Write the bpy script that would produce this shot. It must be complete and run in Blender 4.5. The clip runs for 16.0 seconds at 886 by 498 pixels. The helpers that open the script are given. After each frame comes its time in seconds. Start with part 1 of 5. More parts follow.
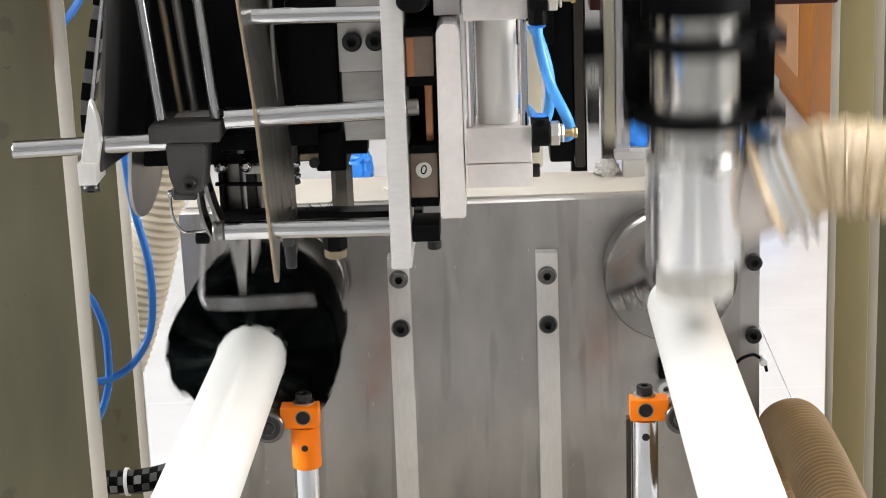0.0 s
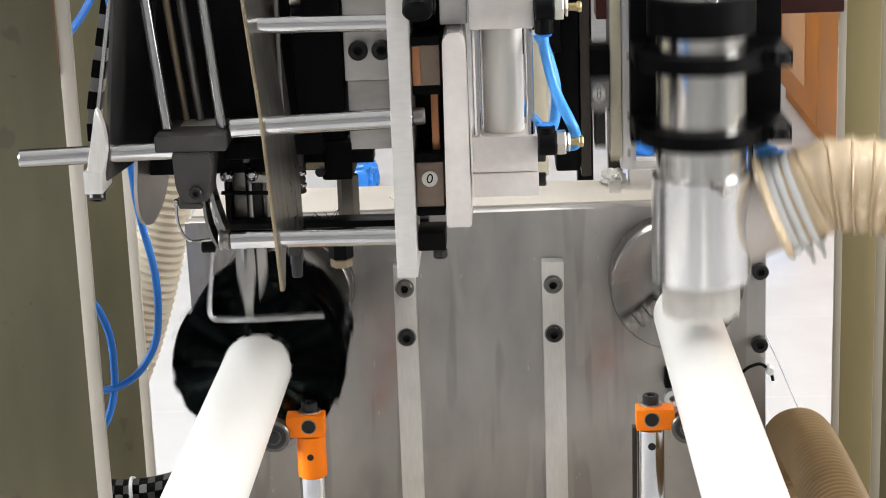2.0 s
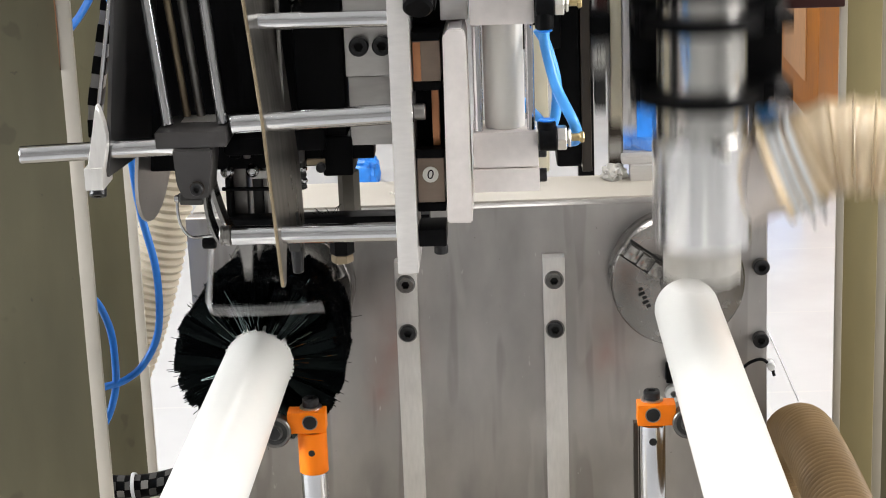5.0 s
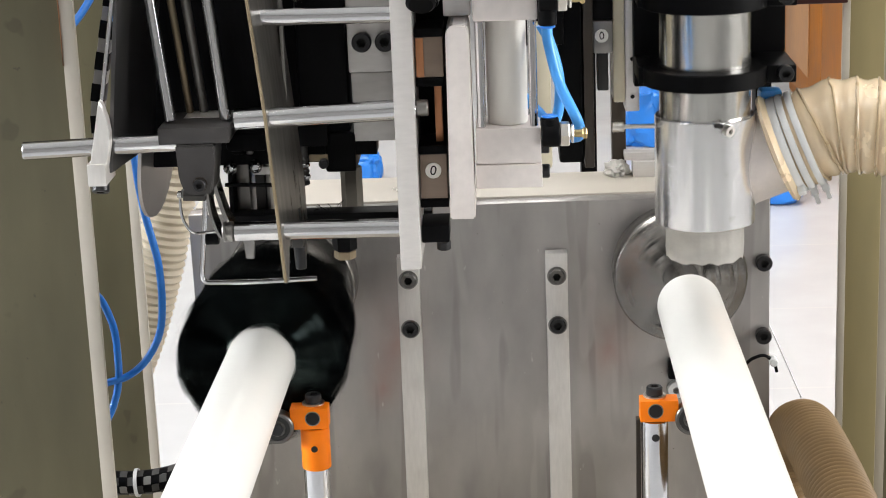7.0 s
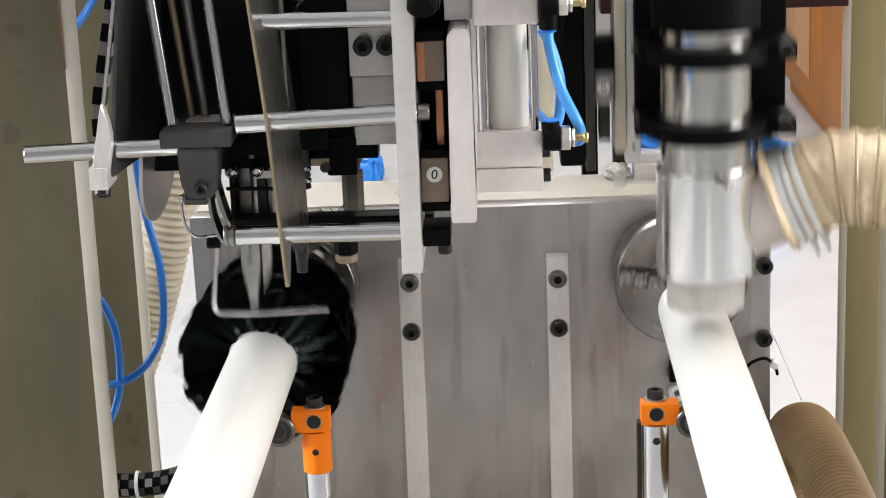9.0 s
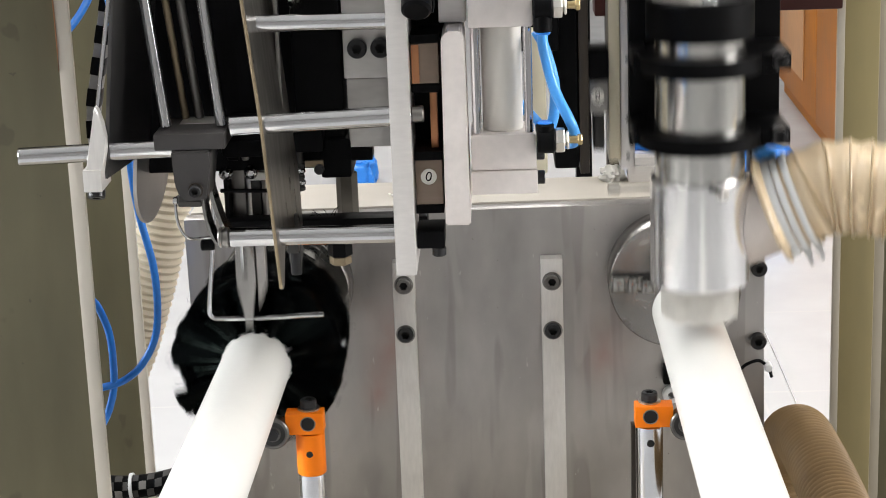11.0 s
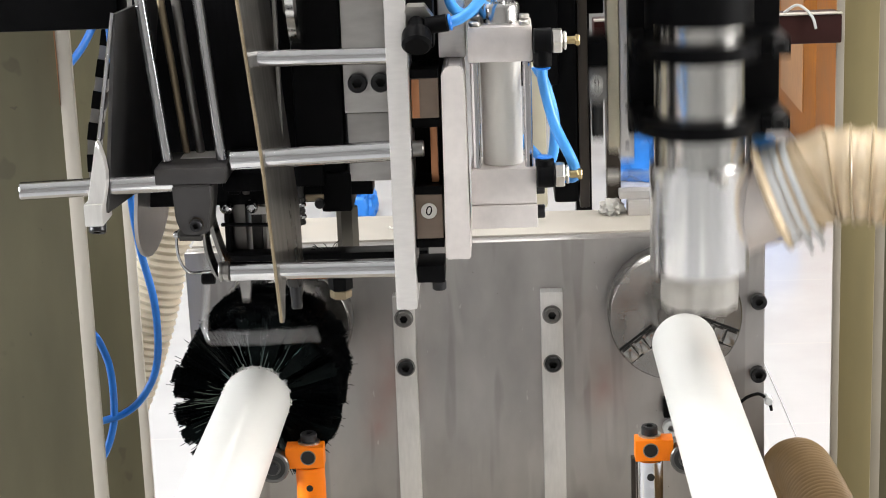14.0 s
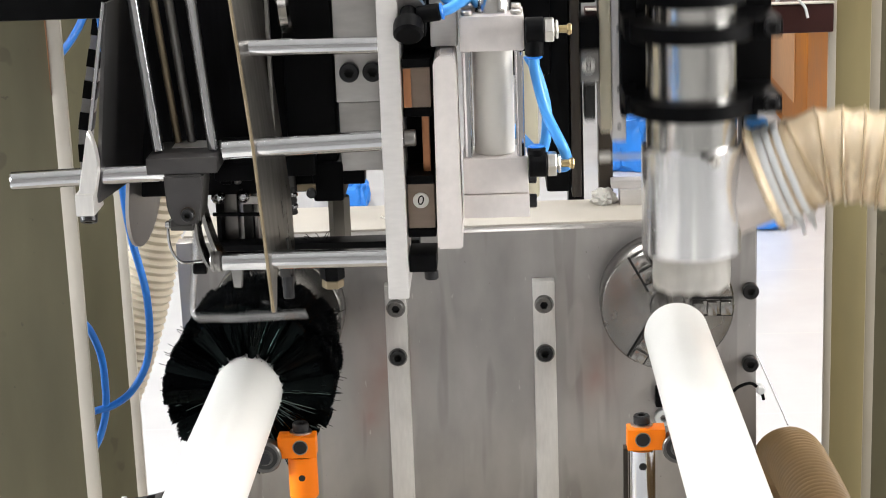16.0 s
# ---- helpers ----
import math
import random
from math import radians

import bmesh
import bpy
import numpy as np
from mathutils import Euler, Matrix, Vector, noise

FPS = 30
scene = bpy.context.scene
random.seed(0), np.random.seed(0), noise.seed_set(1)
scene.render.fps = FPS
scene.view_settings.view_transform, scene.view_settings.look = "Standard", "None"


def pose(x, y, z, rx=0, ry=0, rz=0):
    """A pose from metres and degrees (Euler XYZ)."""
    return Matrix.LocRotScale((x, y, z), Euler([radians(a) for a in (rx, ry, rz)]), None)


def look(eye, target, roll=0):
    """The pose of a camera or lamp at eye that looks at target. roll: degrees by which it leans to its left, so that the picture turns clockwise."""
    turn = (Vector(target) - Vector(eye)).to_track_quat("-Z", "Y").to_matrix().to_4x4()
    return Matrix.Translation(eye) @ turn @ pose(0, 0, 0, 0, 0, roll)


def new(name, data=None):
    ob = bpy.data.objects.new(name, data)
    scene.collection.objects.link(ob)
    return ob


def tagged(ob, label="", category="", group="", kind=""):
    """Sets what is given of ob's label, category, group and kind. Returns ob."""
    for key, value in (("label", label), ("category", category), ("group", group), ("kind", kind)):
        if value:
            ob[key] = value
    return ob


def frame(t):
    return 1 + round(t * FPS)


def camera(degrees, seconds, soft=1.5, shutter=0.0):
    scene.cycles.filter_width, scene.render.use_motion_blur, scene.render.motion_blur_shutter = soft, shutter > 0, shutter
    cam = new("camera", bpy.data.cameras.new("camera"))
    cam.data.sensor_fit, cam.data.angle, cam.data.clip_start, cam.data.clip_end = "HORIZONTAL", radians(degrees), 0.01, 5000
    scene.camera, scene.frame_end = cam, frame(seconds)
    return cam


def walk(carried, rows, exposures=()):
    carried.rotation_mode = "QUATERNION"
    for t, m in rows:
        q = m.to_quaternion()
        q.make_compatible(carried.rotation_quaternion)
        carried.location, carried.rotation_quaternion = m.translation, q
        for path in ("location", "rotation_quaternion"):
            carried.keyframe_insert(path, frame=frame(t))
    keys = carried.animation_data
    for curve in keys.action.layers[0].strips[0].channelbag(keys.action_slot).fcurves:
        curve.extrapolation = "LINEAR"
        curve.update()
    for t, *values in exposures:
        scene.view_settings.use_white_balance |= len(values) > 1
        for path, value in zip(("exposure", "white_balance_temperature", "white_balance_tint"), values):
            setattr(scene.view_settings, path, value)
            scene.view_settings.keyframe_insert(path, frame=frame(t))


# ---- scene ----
cam = camera(26.0, 16.0, soft=1.0, shutter=0.9)
PATH = [
    (0, (0.029, -1.764, 1.52), (-0.033, 0.161, 0.98), -2.1),
    (0.5, (0.029, -1.763, 1.519), (-0.036, 0.162, 0.979), -2.1),
    (1, (0.03, -1.764, 1.52), (-0.037, 0.162, 0.984), -2.2),
    (1.5, (0.029, -1.763, 1.52), (-0.04, 0.163, 0.987), -2.2),
    (2, (0.029, -1.763, 1.52), (-0.039, 0.164, 0.989), -2.1),
    (2.5, (0.03, -1.764, 1.521), (-0.037, 0.164, 0.995), -2.1),
    (3, (0.03, -1.764, 1.521), (-0.037, 0.164, 0.994), -2.1),
    (3.5, (0.03, -1.764, 1.521), (-0.039, 0.164, 0.992), -2.2),
    (4, (0.029, -1.763, 1.52), (-0.04, 0.164, 0.99), -2.2),
    (6.5, (0.03, -1.763, 1.52), (-0.041, 0.161, 0.978), -2.2),
    (7, (0.029, -1.763, 1.52), (-0.043, 0.161, 0.981), -2.2),
    (7.5, (0.029, -1.764, 1.523), (-0.045, 0.161, 0.984), -2.2),
    (8, (0.029, -1.764, 1.523), (-0.044, 0.162, 0.987), -2.2),
    (8.5, (0.029, -1.764, 1.523), (-0.046, 0.161, 0.985), -2.2),
    (9, (0.029, -1.764, 1.523), (-0.044, 0.161, 0.984), -2.2),
    (11.5, (0.029, -1.764, 1.523), (-0.035, 0.162, 0.988), -2.1),
    (12, (0.029, -1.764, 1.522), (-0.032, 0.163, 0.991), -2.1),
    (12.5, (0.029, -1.764, 1.523), (-0.034, 0.164, 0.996), -2.1),
    (13, (0.03, -1.765, 1.525), (-0.036, 0.167, 1.01), -2.1),
    (13.5, (0.03, -1.766, 1.526), (-0.034, 0.167, 1.018), -2.1),
    (14, (0.029, -1.766, 1.526), (-0.037, 0.168, 1.02), -2.1),
    (14.5, (0.03, -1.768, 1.527), (-0.029, 0.168, 1.026), -2.1),
    (15, (0.029, -1.766, 1.526), (-0.027, 0.168, 1.021), -2.0),
    (15.5, (0.029, -1.765, 1.525), (-0.028, 0.167, 1.015), -2.0),
    (16, (0.029, -1.765, 1.525), (-0.029, 0.167, 1.009), -2.1),
]
walk(cam, [(t, look(eye, target, roll)) for t, eye, target, roll in PATH],
     exposures=[(0, 0.09), (1.5, 0.05), (4, 0.05), (7, 0.06), (8, 0.03), (12.5, 0.01), (13, 0.02), (13.5, 0.02), (14.5, 0.18), (16, 0.18)])

# ---- world and lights ----
world = bpy.data.worlds.new("hall_air")
world.use_nodes = True
scene.world = world
world.node_tree.nodes["Background"].inputs[0].default_value = (0.9, 0.95, 1.0, 1)
world.node_tree.nodes["Background"].inputs[1].default_value = 0.25


def area_lamp(name, place, target, sx, sy, watts, colour=(1, 0.97, 0.93)):
    data = bpy.data.lights.new(name, "AREA")
    data.shape, data.size, data.size_y, data.energy, data.color = "RECTANGLE", sx, sy, watts, colour
    ob = new(name, data)
    ob.matrix_world = look(place, target)
    return ob


CEIL = 4.2
# Unseen ceiling lamps, added to light the hall; stronger rear ones whiten the floor.
FIXTURES = [(-1.3, -1.0, 10), (1.3, -1.0, 10), (-1.3, 1.0, 20), (1.3, 1.0, 20), (-1.3, 3.4, 84), (1.3, 3.4, 84), (0.2, 6.2, 30)]
WEST, EAST = -4.2, 4.4
for fx, fy, watts in FIXTURES:
    area_lamp("added_ceiling_lamp", (fx, fy, CEIL - 0.14), (fx, fy, 0), 0.6, 1.5, watts, (1, 0.975, 0.955))
# added side lamps at unseen windows, for side light and metal highlights
area_lamp("added_side_light_west", (WEST + 0.06, -1.1, 2.2), (0, -1.1, 1.2), 2.6, 1.2, 205, (0.95, 0.98, 1.0))
area_lamp("added_side_light_east", (EAST - 0.06, -1.1, 2.2), (0, -1.1, 1.2), 2.6, 1.2, 125, (1.0, 0.98, 0.95))


# ---- materials ----
def material(name, colour, rough=0.5, metal=0.0, vary=0.12, scale=40.0, stretch=(1, 1, 1), bump=0.1, dirt=0.0,
             dirt_colour=(0.12, 0.1, 0.08), rough_vary=0.12, coat=0.0, through_light=0.0, spec=0.5):
    m = bpy.data.materials.new(name)
    m.use_nodes = True
    n, l = m.node_tree.nodes, m.node_tree.links
    b = n["Principled BSDF"]
    co = n.new("ShaderNodeTexCoord")
    mp = n.new("ShaderNodeMapping")
    mp.inputs["Scale"].default_value = stretch
    l.new(co.outputs["Object"], mp.inputs[0])
    fine = n.new("ShaderNodeTexNoise")
    fine.inputs["Scale"].default_value, fine.inputs["Detail"].default_value = scale, 5
    l.new(mp.outputs[0], fine.inputs["Vector"])
    coarse = n.new("ShaderNodeTexNoise")
    coarse.inputs["Scale"].default_value, coarse.inputs["Detail"].default_value = max(scale * 0.12, 3), 4
    l.new(co.outputs["Object"], coarse.inputs["Vector"])
    ramp = n.new("ShaderNodeMapRange")
    ramp.inputs["From Min"].default_value, ramp.inputs["From Max"].default_value = 0.3, 0.7
    ramp.inputs["To Min"].default_value, ramp.inputs["To Max"].default_value = 1 - vary, 1 + vary
    both = n.new("ShaderNodeMath")
    both.operation = "MULTIPLY_ADD"
    l.new(fine.outputs[0], both.inputs[0])
    both.inputs[1].default_value = 0.5
    half = n.new("ShaderNodeMath")
    half.operation = "MULTIPLY"
    half.inputs[1].default_value = 0.5
    l.new(coarse.outputs[0], half.inputs[0])
    l.new(half.outputs[0], both.inputs[2])
    l.new(both.outputs[0], ramp.inputs[0])
    mul = n.new("ShaderNodeMix")
    mul.data_type, mul.blend_type = "RGBA", "MULTIPLY"
    mul.inputs["Factor"].default_value = 1
    mul.inputs["A"].default_value = (*colour, 1)
    l.new(ramp.outputs[0], mul.inputs["B"])
    colour_out = mul.outputs["Result"]
    if dirt > 0:
        spots = n.new("ShaderNodeTexNoise")
        spots.inputs["Scale"].default_value, spots.inputs["Detail"].default_value = scale * 0.35, 8
        l.new(co.outputs["Object"], spots.inputs["Vector"])
        cut = n.new("ShaderNodeMapRange")
        cut.inputs["From Min"].default_value, cut.inputs["From Max"].default_value = 0.56, 0.74
        cut.inputs["To Max"].default_value = dirt
        l.new(spots.outputs[0], cut.inputs[0])
        mix = n.new("ShaderNodeMix")
        mix.data_type = "RGBA"
        l.new(cut.outputs[0], mix.inputs["Factor"])
        l.new(colour_out, mix.inputs["A"])
        mix.inputs["B"].default_value = (*dirt_colour, 1)
        colour_out = mix.outputs["Result"]
    l.new(colour_out, b.inputs["Base Color"])
    rr = n.new("ShaderNodeMapRange")
    rr.inputs["To Min"].default_value, rr.inputs["To Max"].default_value = max(rough - rough_vary, 0.03), min(rough + rough_vary, 1)
    l.new(both.outputs[0], rr.inputs[0])
    l.new(rr.outputs[0], b.inputs["Roughness"])
    b.inputs["Metallic"].default_value = metal
    b.inputs["Specular IOR Level"].default_value = spec
    if coat:
        b.inputs["Coat Weight"].default_value, b.inputs["Coat Roughness"].default_value = coat, 0.15
    if through_light:
        b.inputs["Transmission Weight"].default_value = through_light
    if bump:
        bp = n.new("ShaderNodeBump")
        bp.inputs["Strength"].default_value, bp.inputs["Distance"].default_value = bump, 0.0006
        l.new(fine.outputs[0], bp.inputs["Height"])
        l.new(bp.outputs[0], b.inputs["Normal"])
    return m


M_PLATE = material("ground_steel_plate", (0.405, 0.388, 0.378), 0.34, 0.76, 0.3, 15, (1.5, 1, 0.7), 0.04, 0.22, (0.30, 0.27, 0.25))


def add_scratches(m, scale, amount, colour, low=0.735, stretch=(1, 1, 0.35), turn=(0.2, 0.5, 0.3)):
    """Small bright nicks and specks scattered over a metal."""
    n, l = m.node_tree.nodes, m.node_tree.links
    b = n["Principled BSDF"]
    old = b.inputs["Base Color"].links[0].from_socket
    co = n.new("ShaderNodeTexCoord")
    mp = n.new("ShaderNodeMapping")
    mp.inputs["Scale"].default_value, mp.inputs["Rotation"].default_value = stretch, turn
    l.new(co.outputs["Object"], mp.inputs[0])
    no = n.new("ShaderNodeTexNoise")
    no.inputs["Scale"].default_value, no.inputs["Detail"].default_value = scale, 2
    l.new(mp.outputs[0], no.inputs["Vector"])
    cut = n.new("ShaderNodeMapRange")
    cut.inputs["From Min"].default_value, cut.inputs["From Max"].default_value = low, low + 0.045
    cut.inputs["To Max"].default_value = amount
    l.new(no.outputs[0], cut.inputs[0])
    mix = n.new("ShaderNodeMix")
    mix.data_type = "RGBA"
    l.new(cut.outputs[0], mix.inputs["Factor"])
    l.new(old, mix.inputs["A"])
    mix.inputs["B"].default_value = (*colour, 1)
    l.new(mix.outputs["Result"], b.inputs["Base Color"])


def add_soft_tint(m, centre, size, colour, amount):
    """A soft tinted patch of its own shape at one place of a thing."""
    n, l = m.node_tree.nodes, m.node_tree.links
    b = n["Principled BSDF"]
    old = b.inputs["Base Color"].links[0].from_socket
    co = n.new("ShaderNodeTexCoord")
    mp = n.new("ShaderNodeMapping")
    mp.vector_type = "TEXTURE"
    mp.inputs["Location"].default_value, mp.inputs["Scale"].default_value = centre, size
    l.new(co.outputs["Object"], mp.inputs[0])
    no = n.new("ShaderNodeTexNoise")
    no.inputs["Scale"].default_value = 2.0
    l.new(mp.outputs[0], no.inputs["Vector"])
    gr = n.new("ShaderNodeTexGradient")
    gr.gradient_type = "QUADRATIC_SPHERE"
    l.new(mp.outputs[0], gr.inputs[0])
    mu = n.new("ShaderNodeMath")
    mu.operation = "MULTIPLY"
    l.new(gr.outputs[1], mu.inputs[0])
    l.new(no.outputs[0], mu.inputs[1])
    am = n.new("ShaderNodeMath")
    am.operation = "MULTIPLY"
    am.inputs[1].default_value = amount * 2
    l.new(mu.outputs[0], am.inputs[0])
    mix = n.new("ShaderNodeMix")
    mix.data_type = "RGBA"
    l.new(am.outputs[0], mix.inputs["Factor"])
    l.new(old, mix.inputs["A"])
    mix.inputs["B"].default_value = (*colour, 1)
    l.new(mix.outputs["Result"], b.inputs["Base Color"])


# Soft reddish patches: red reflections and stains put into the plate's colour.
for tint_at, size in (((-0.085, 0, 0.335), (0.045, 0.05, 0.075)), ((-0.10, 0, 0.29), (0.03, 0.05, 0.05)), ((0.120, 0, 0.325), (0.045, 0.05, 0.065))):
    add_soft_tint(M_PLATE, tint_at, size, (0.42, 0.21, 0.16), 0.42)
# Darker upright patches low down: mirrored streaks and smudges put into the colour.
for tint_at, size in (((0.03, 0, 0.12), (0.05, 0.05, 0.13)), ((-0.02, 0, 0.16), (0.03, 0.05, 0.10)), ((0.11, 0, 0.10), (0.035, 0.05, 0.14)), ((-0.11, 0, 0.17), (0.03, 0.05, 0.09)), ((0.055, 0, 0.19), (0.02, 0.05, 0.07)), ((0.215, 0, 0.22), (0.05, 0.05, 0.10))):
    add_soft_tint(M_PLATE, tint_at, size, (0.17, 0.17, 0.18), 0.5)
add_scratches(M_PLATE, 110, 0.5, (0.75, 0.74, 0.72))
add_scratches(M_PLATE, 62, 0.55, (0.14, 0.13, 0.12))
add_scratches(M_PLATE, 34, 0.34, (0.20, 0.185, 0.175), 0.56, (1, 1, 0.12), (0, 0.03, 0))
add_scratches(M_PLATE, 26, 0.30, (0.58, 0.565, 0.55), 0.60, (1, 1, 0.22), (0, 0.5, 0))
add_scratches(M_PLATE, 260, 0.7, (0.72, 0.71, 0.69), 0.755, (1, 1, 0.6), (0, 0.8, 0))
add_scratches(M_PLATE, 190, 0.7, (0.09, 0.085, 0.08), 0.75, (1, 1, 0.8), (0, 0.2, 0))
M_STRIP = material("milled_aluminium", (0.74, 0.72, 0.70), 0.42, 0.7, 0.1, 60, (6, 1, 1), 0.08, 0.1)
M_BLOCK = material("patinated_milled_block", (0.52, 0.505, 0.49), 0.42, 0.75, 0.2, 40, (1, 1, 3), 0.1, 0.5, (0.30, 0.26, 0.23))
M_ALU = material("anodised_aluminium", (0.68, 0.655, 0.64), 0.38, 0.6, 0.08, 90, (1, 1, 4), 0.05)
M_CAST = material("cast_aluminium", (0.73, 0.68, 0.66), 0.5, 0.45, 0.08, 160, (1, 1, 1), 0.12)
M_TURNED = material("turned_steel", (0.62, 0.61, 0.60), 0.19, 1.0, 0.05, 60, (1, 1, 5), 0.02, 0.1)
M_SHROUD = material("turned_aluminium", (0.82, 0.815, 0.825), 0.23, 0.86, 0.05, 50, (4, 4, 0.4), 0.03, 0.12, (0.45, 0.45, 0.45))
M_SPINDLE = material("stained_polished_steel", (0.66, 0.65, 0.63), 0.2, 1.0, 0.08, 60, (4, 4, 0.5), 0.03, 0.75, (0.10, 0.085, 0.06))
add_scratches(M_SPINDLE, 140, 0.9, (0.03, 0.025, 0.02))
M_CHROME = material("chromed_rod", (0.58, 0.58, 0.60), 0.12, 1.0, 0.06, 40, (1, 1, 1), 0.02, rough_vary=0.06)
M_SHEET = material("sheet_steel", (0.24, 0.23, 0.22), 0.32, 0.9, 0.2, 40, (1, 3, 1), 0.06, 0.25, (0.25, 0.22, 0.2))
M_EDGE = material("brass_tinted_edge", (0.30, 0.24, 0.16), 0.42, 0.8, 0.15, 60)
M_DARKSTEEL = material("blackened_steel", (0.04, 0.039, 0.038), 0.45, 0.4, 0.25, 60, (1, 1, 1), 0.12, 0.2, (0.2, 0.18, 0.16))
M_GREYPAINT = material("grey_clamp_paint", (0.047, 0.044, 0.044), 0.5, 0.2, 0.18, 70, (1, 1, 1), 0.15, 0.2, (0.2, 0.19, 0.18))
M_BLACK = material("black_plastic", (0.0035, 0.0035, 0.004), 0.42, 0.0, 0.3, 80, (1, 1, 1), 0.1, spec=0.06)
M_SCREW = material("black_oxide_screw", (0.03, 0.03, 0.032), 0.32, 0.7, 0.3, 120, (1, 1, 1), 0.1)
# Near-black that stands in for the shade inside holes, sockets and slots.
M_HOLE = material("recess_shade", (0.006, 0.006, 0.006), 0.8, 0.0, 0.2, 80)
M_CHUCK = material("chuck_steel", (0.29, 0.28, 0.27), 0.25, 1.0, 0.18, 40, (1, 1, 1), 0.06, 0.22, (0.2, 0.18, 0.16))
M_JAW = material("chuck_jaw_steel", (0.33, 0.32, 0.31), 0.2, 1.0, 0.2, 50, (1, 1, 1), 0.05, 0.2, (0.15, 0.14, 0.13))
_t = M_CHUCK.node_tree.nodes.new("ShaderNodeTangent")
_t.direction_type, _t.axis = "RADIAL", "Y"
M_CHUCK.node_tree.links.new(_t.outputs[0], M_CHUCK.node_tree.nodes["Principled BSDF"].inputs["Tangent"])
M_CHUCK.node_tree.nodes["Principled BSDF"].inputs["Anisotropic"].default_value = 0.75
M_TUBE = material("white_plastic_tube", (0.785, 0.78, 0.755), 0.38, 0.0, 0.025, 30, (1, 1, 1), 0.02, coat=0.25)
M_BRISTLE = material("black_nylon_bristle", (0.0022, 0.0026, 0.0030), 0.16, 0.0, 0.3, 80, bump=0.0, rough_vary=0.05, spec=0.09)
M_SHINE = material("glossy_nylon_bristle", (0.004, 0.006, 0.006), 0.1, 0.0, 0.3, 80, bump=0.0, rough_vary=0.04, coat=1.0, spec=1.0)
# The teal cast of the glints is put into the specular tint.
M_SHINE.node_tree.nodes["Principled BSDF"].inputs["Specular Tint"].default_value = (0.62, 1.0, 0.95, 1)
M_BRISTLE.node_tree.nodes["Principled BSDF"].inputs["Specular Tint"].default_value = (0.72, 1.0, 0.97, 1)
M_ORANGE = material("orange_enamel", (0.95, 0.215, 0.002), 0.45, 0.0, 0.08, 60, (1, 1, 1), 0.08, 0.12, (0.35, 0.07, 0.01), spec=0.25)
M_BEIGE = material("beige_machine_paint", (0.42, 0.388, 0.338), 0.48, 0.0, 0.1, 22, (1, 1, 1), 0.12, 0.16, (0.28, 0.24, 0.17))
M_OLIVE = material("olive_machine_paint", (0.110, 0.099, 0.059), 0.46, 0.0, 0.2, 14, (2.5, 2.5, 0.6), 0.12, 0.6, (0.085, 0.072, 0.042))
add_scratches(M_OLIVE, 34, 0.45, (0.05, 0.045, 0.03), 0.665, (1, 1, 0.7), (0.1, 0.4, 0))
add_scratches(M_OLIVE, 150, 0.5, (0.045, 0.04, 0.03), 0.74, (1, 1, 0.8), (0, 0.2, 0))
M_OCHRE = material("ochre_machine_paint", (0.225, 0.185, 0.088), 0.42, 0.0, 0.14, 16, (2.5, 2.5, 0.5), 0.12, 0.3, (0.15, 0.11, 0.05))
M_GREYEDGE = material("grey_beige_flange", (0.33, 0.30, 0.25), 0.5, 0.0, 0.12, 30, (1, 1, 0.4), 0.1, 0.25, (0.2, 0.17, 0.12))
M_PALE = material("pale_paint_edge", (0.50, 0.465, 0.41), 0.5, 0.0, 0.08, 30, (1, 1, 1), 0.1, 0.12, (0.4, 0.32, 0.25))
M_BLUE = material("blue_air_hose", (0.02, 0.20, 0.72), 0.32, 0.0, 0.1, 60, bump=0.02)
M_SKYBLUE = material("light_blue_air_hose", (0.07, 0.35, 0.86), 0.3, 0.0, 0.1, 60, bump=0.02)
M_BAG = material("blue_plastic_sheet", (0.015, 0.16, 0.55), 0.3, 0.0, 0.3, 12, bump=0.4)
M_DUCT = material("clear_tan_duct_hose", (0.86, 0.69, 0.47), 0.26, 0.0, 0.14, 30, bump=0.08, through_light=0.14, coat=0.4)
M_DUCTRIB = material("tan_duct_rib", (0.50, 0.38, 0.23), 0.28, 0.0, 0.1, 40, bump=0.05, coat=0.3)
M_BROWNHOSE = material("brown_suction_hose", (0.20, 0.122, 0.048), 0.55, 0.0, 0.15, 40, (1, 1, 1), 0.1, 0.2)
M_PALEHOSE = material("pale_corrugated_hose", (0.55, 0.49, 0.39), 0.45, 0.0, 0.12, 40)
M_CLEAR = material("frosted_clear_collar", (0.68, 0.66, 0.62), 0.34, 0.0, 0.2, 55, (1, 1, 2), 0.7, dirt=0.4, dirt_colour=(0.33, 0.31, 0.28), through_light=0.5)
M_BRASS = material("brass_fitting", (0.46, 0.36, 0.19), 0.3, 1.0, 0.12, 60)
M_NICKEL = material("nickel_fitting", (0.60, 0.58, 0.55), 0.3, 1.0, 0.12, 60)
M_BRONZE = material("bronze_anodised_block", (0.24, 0.185, 0.145), 0.4, 0.5, 0.12, 50, (1, 1, 4), 0.06)
M_COPPER = material("copper_strip", (0.48, 0.22, 0.11), 0.35, 0.8, 0.2, 50)
M_WHITE = material("white_label", (0.82, 0.81, 0.76), 0.5, 0.0, 0.05, 60)
M_BARREL = material("stained_white_barrel", (0.66, 0.64, 0.60), 0.6, 0.15, 0.12, 14, (1, 1, 0.4), 0.05, 0.3, (0.48, 0.42, 0.31))
M_IVORY = material("ivory_plastic", (0.72, 0.66, 0.50), 0.4, 0.0, 0.06, 40)
M_WOOD = material("orange_brown_wood", (0.36, 0.125, 0.012), 0.5, 0.0, 0.25, 16, (6, 6, 1), 0.1, spec=0.2)
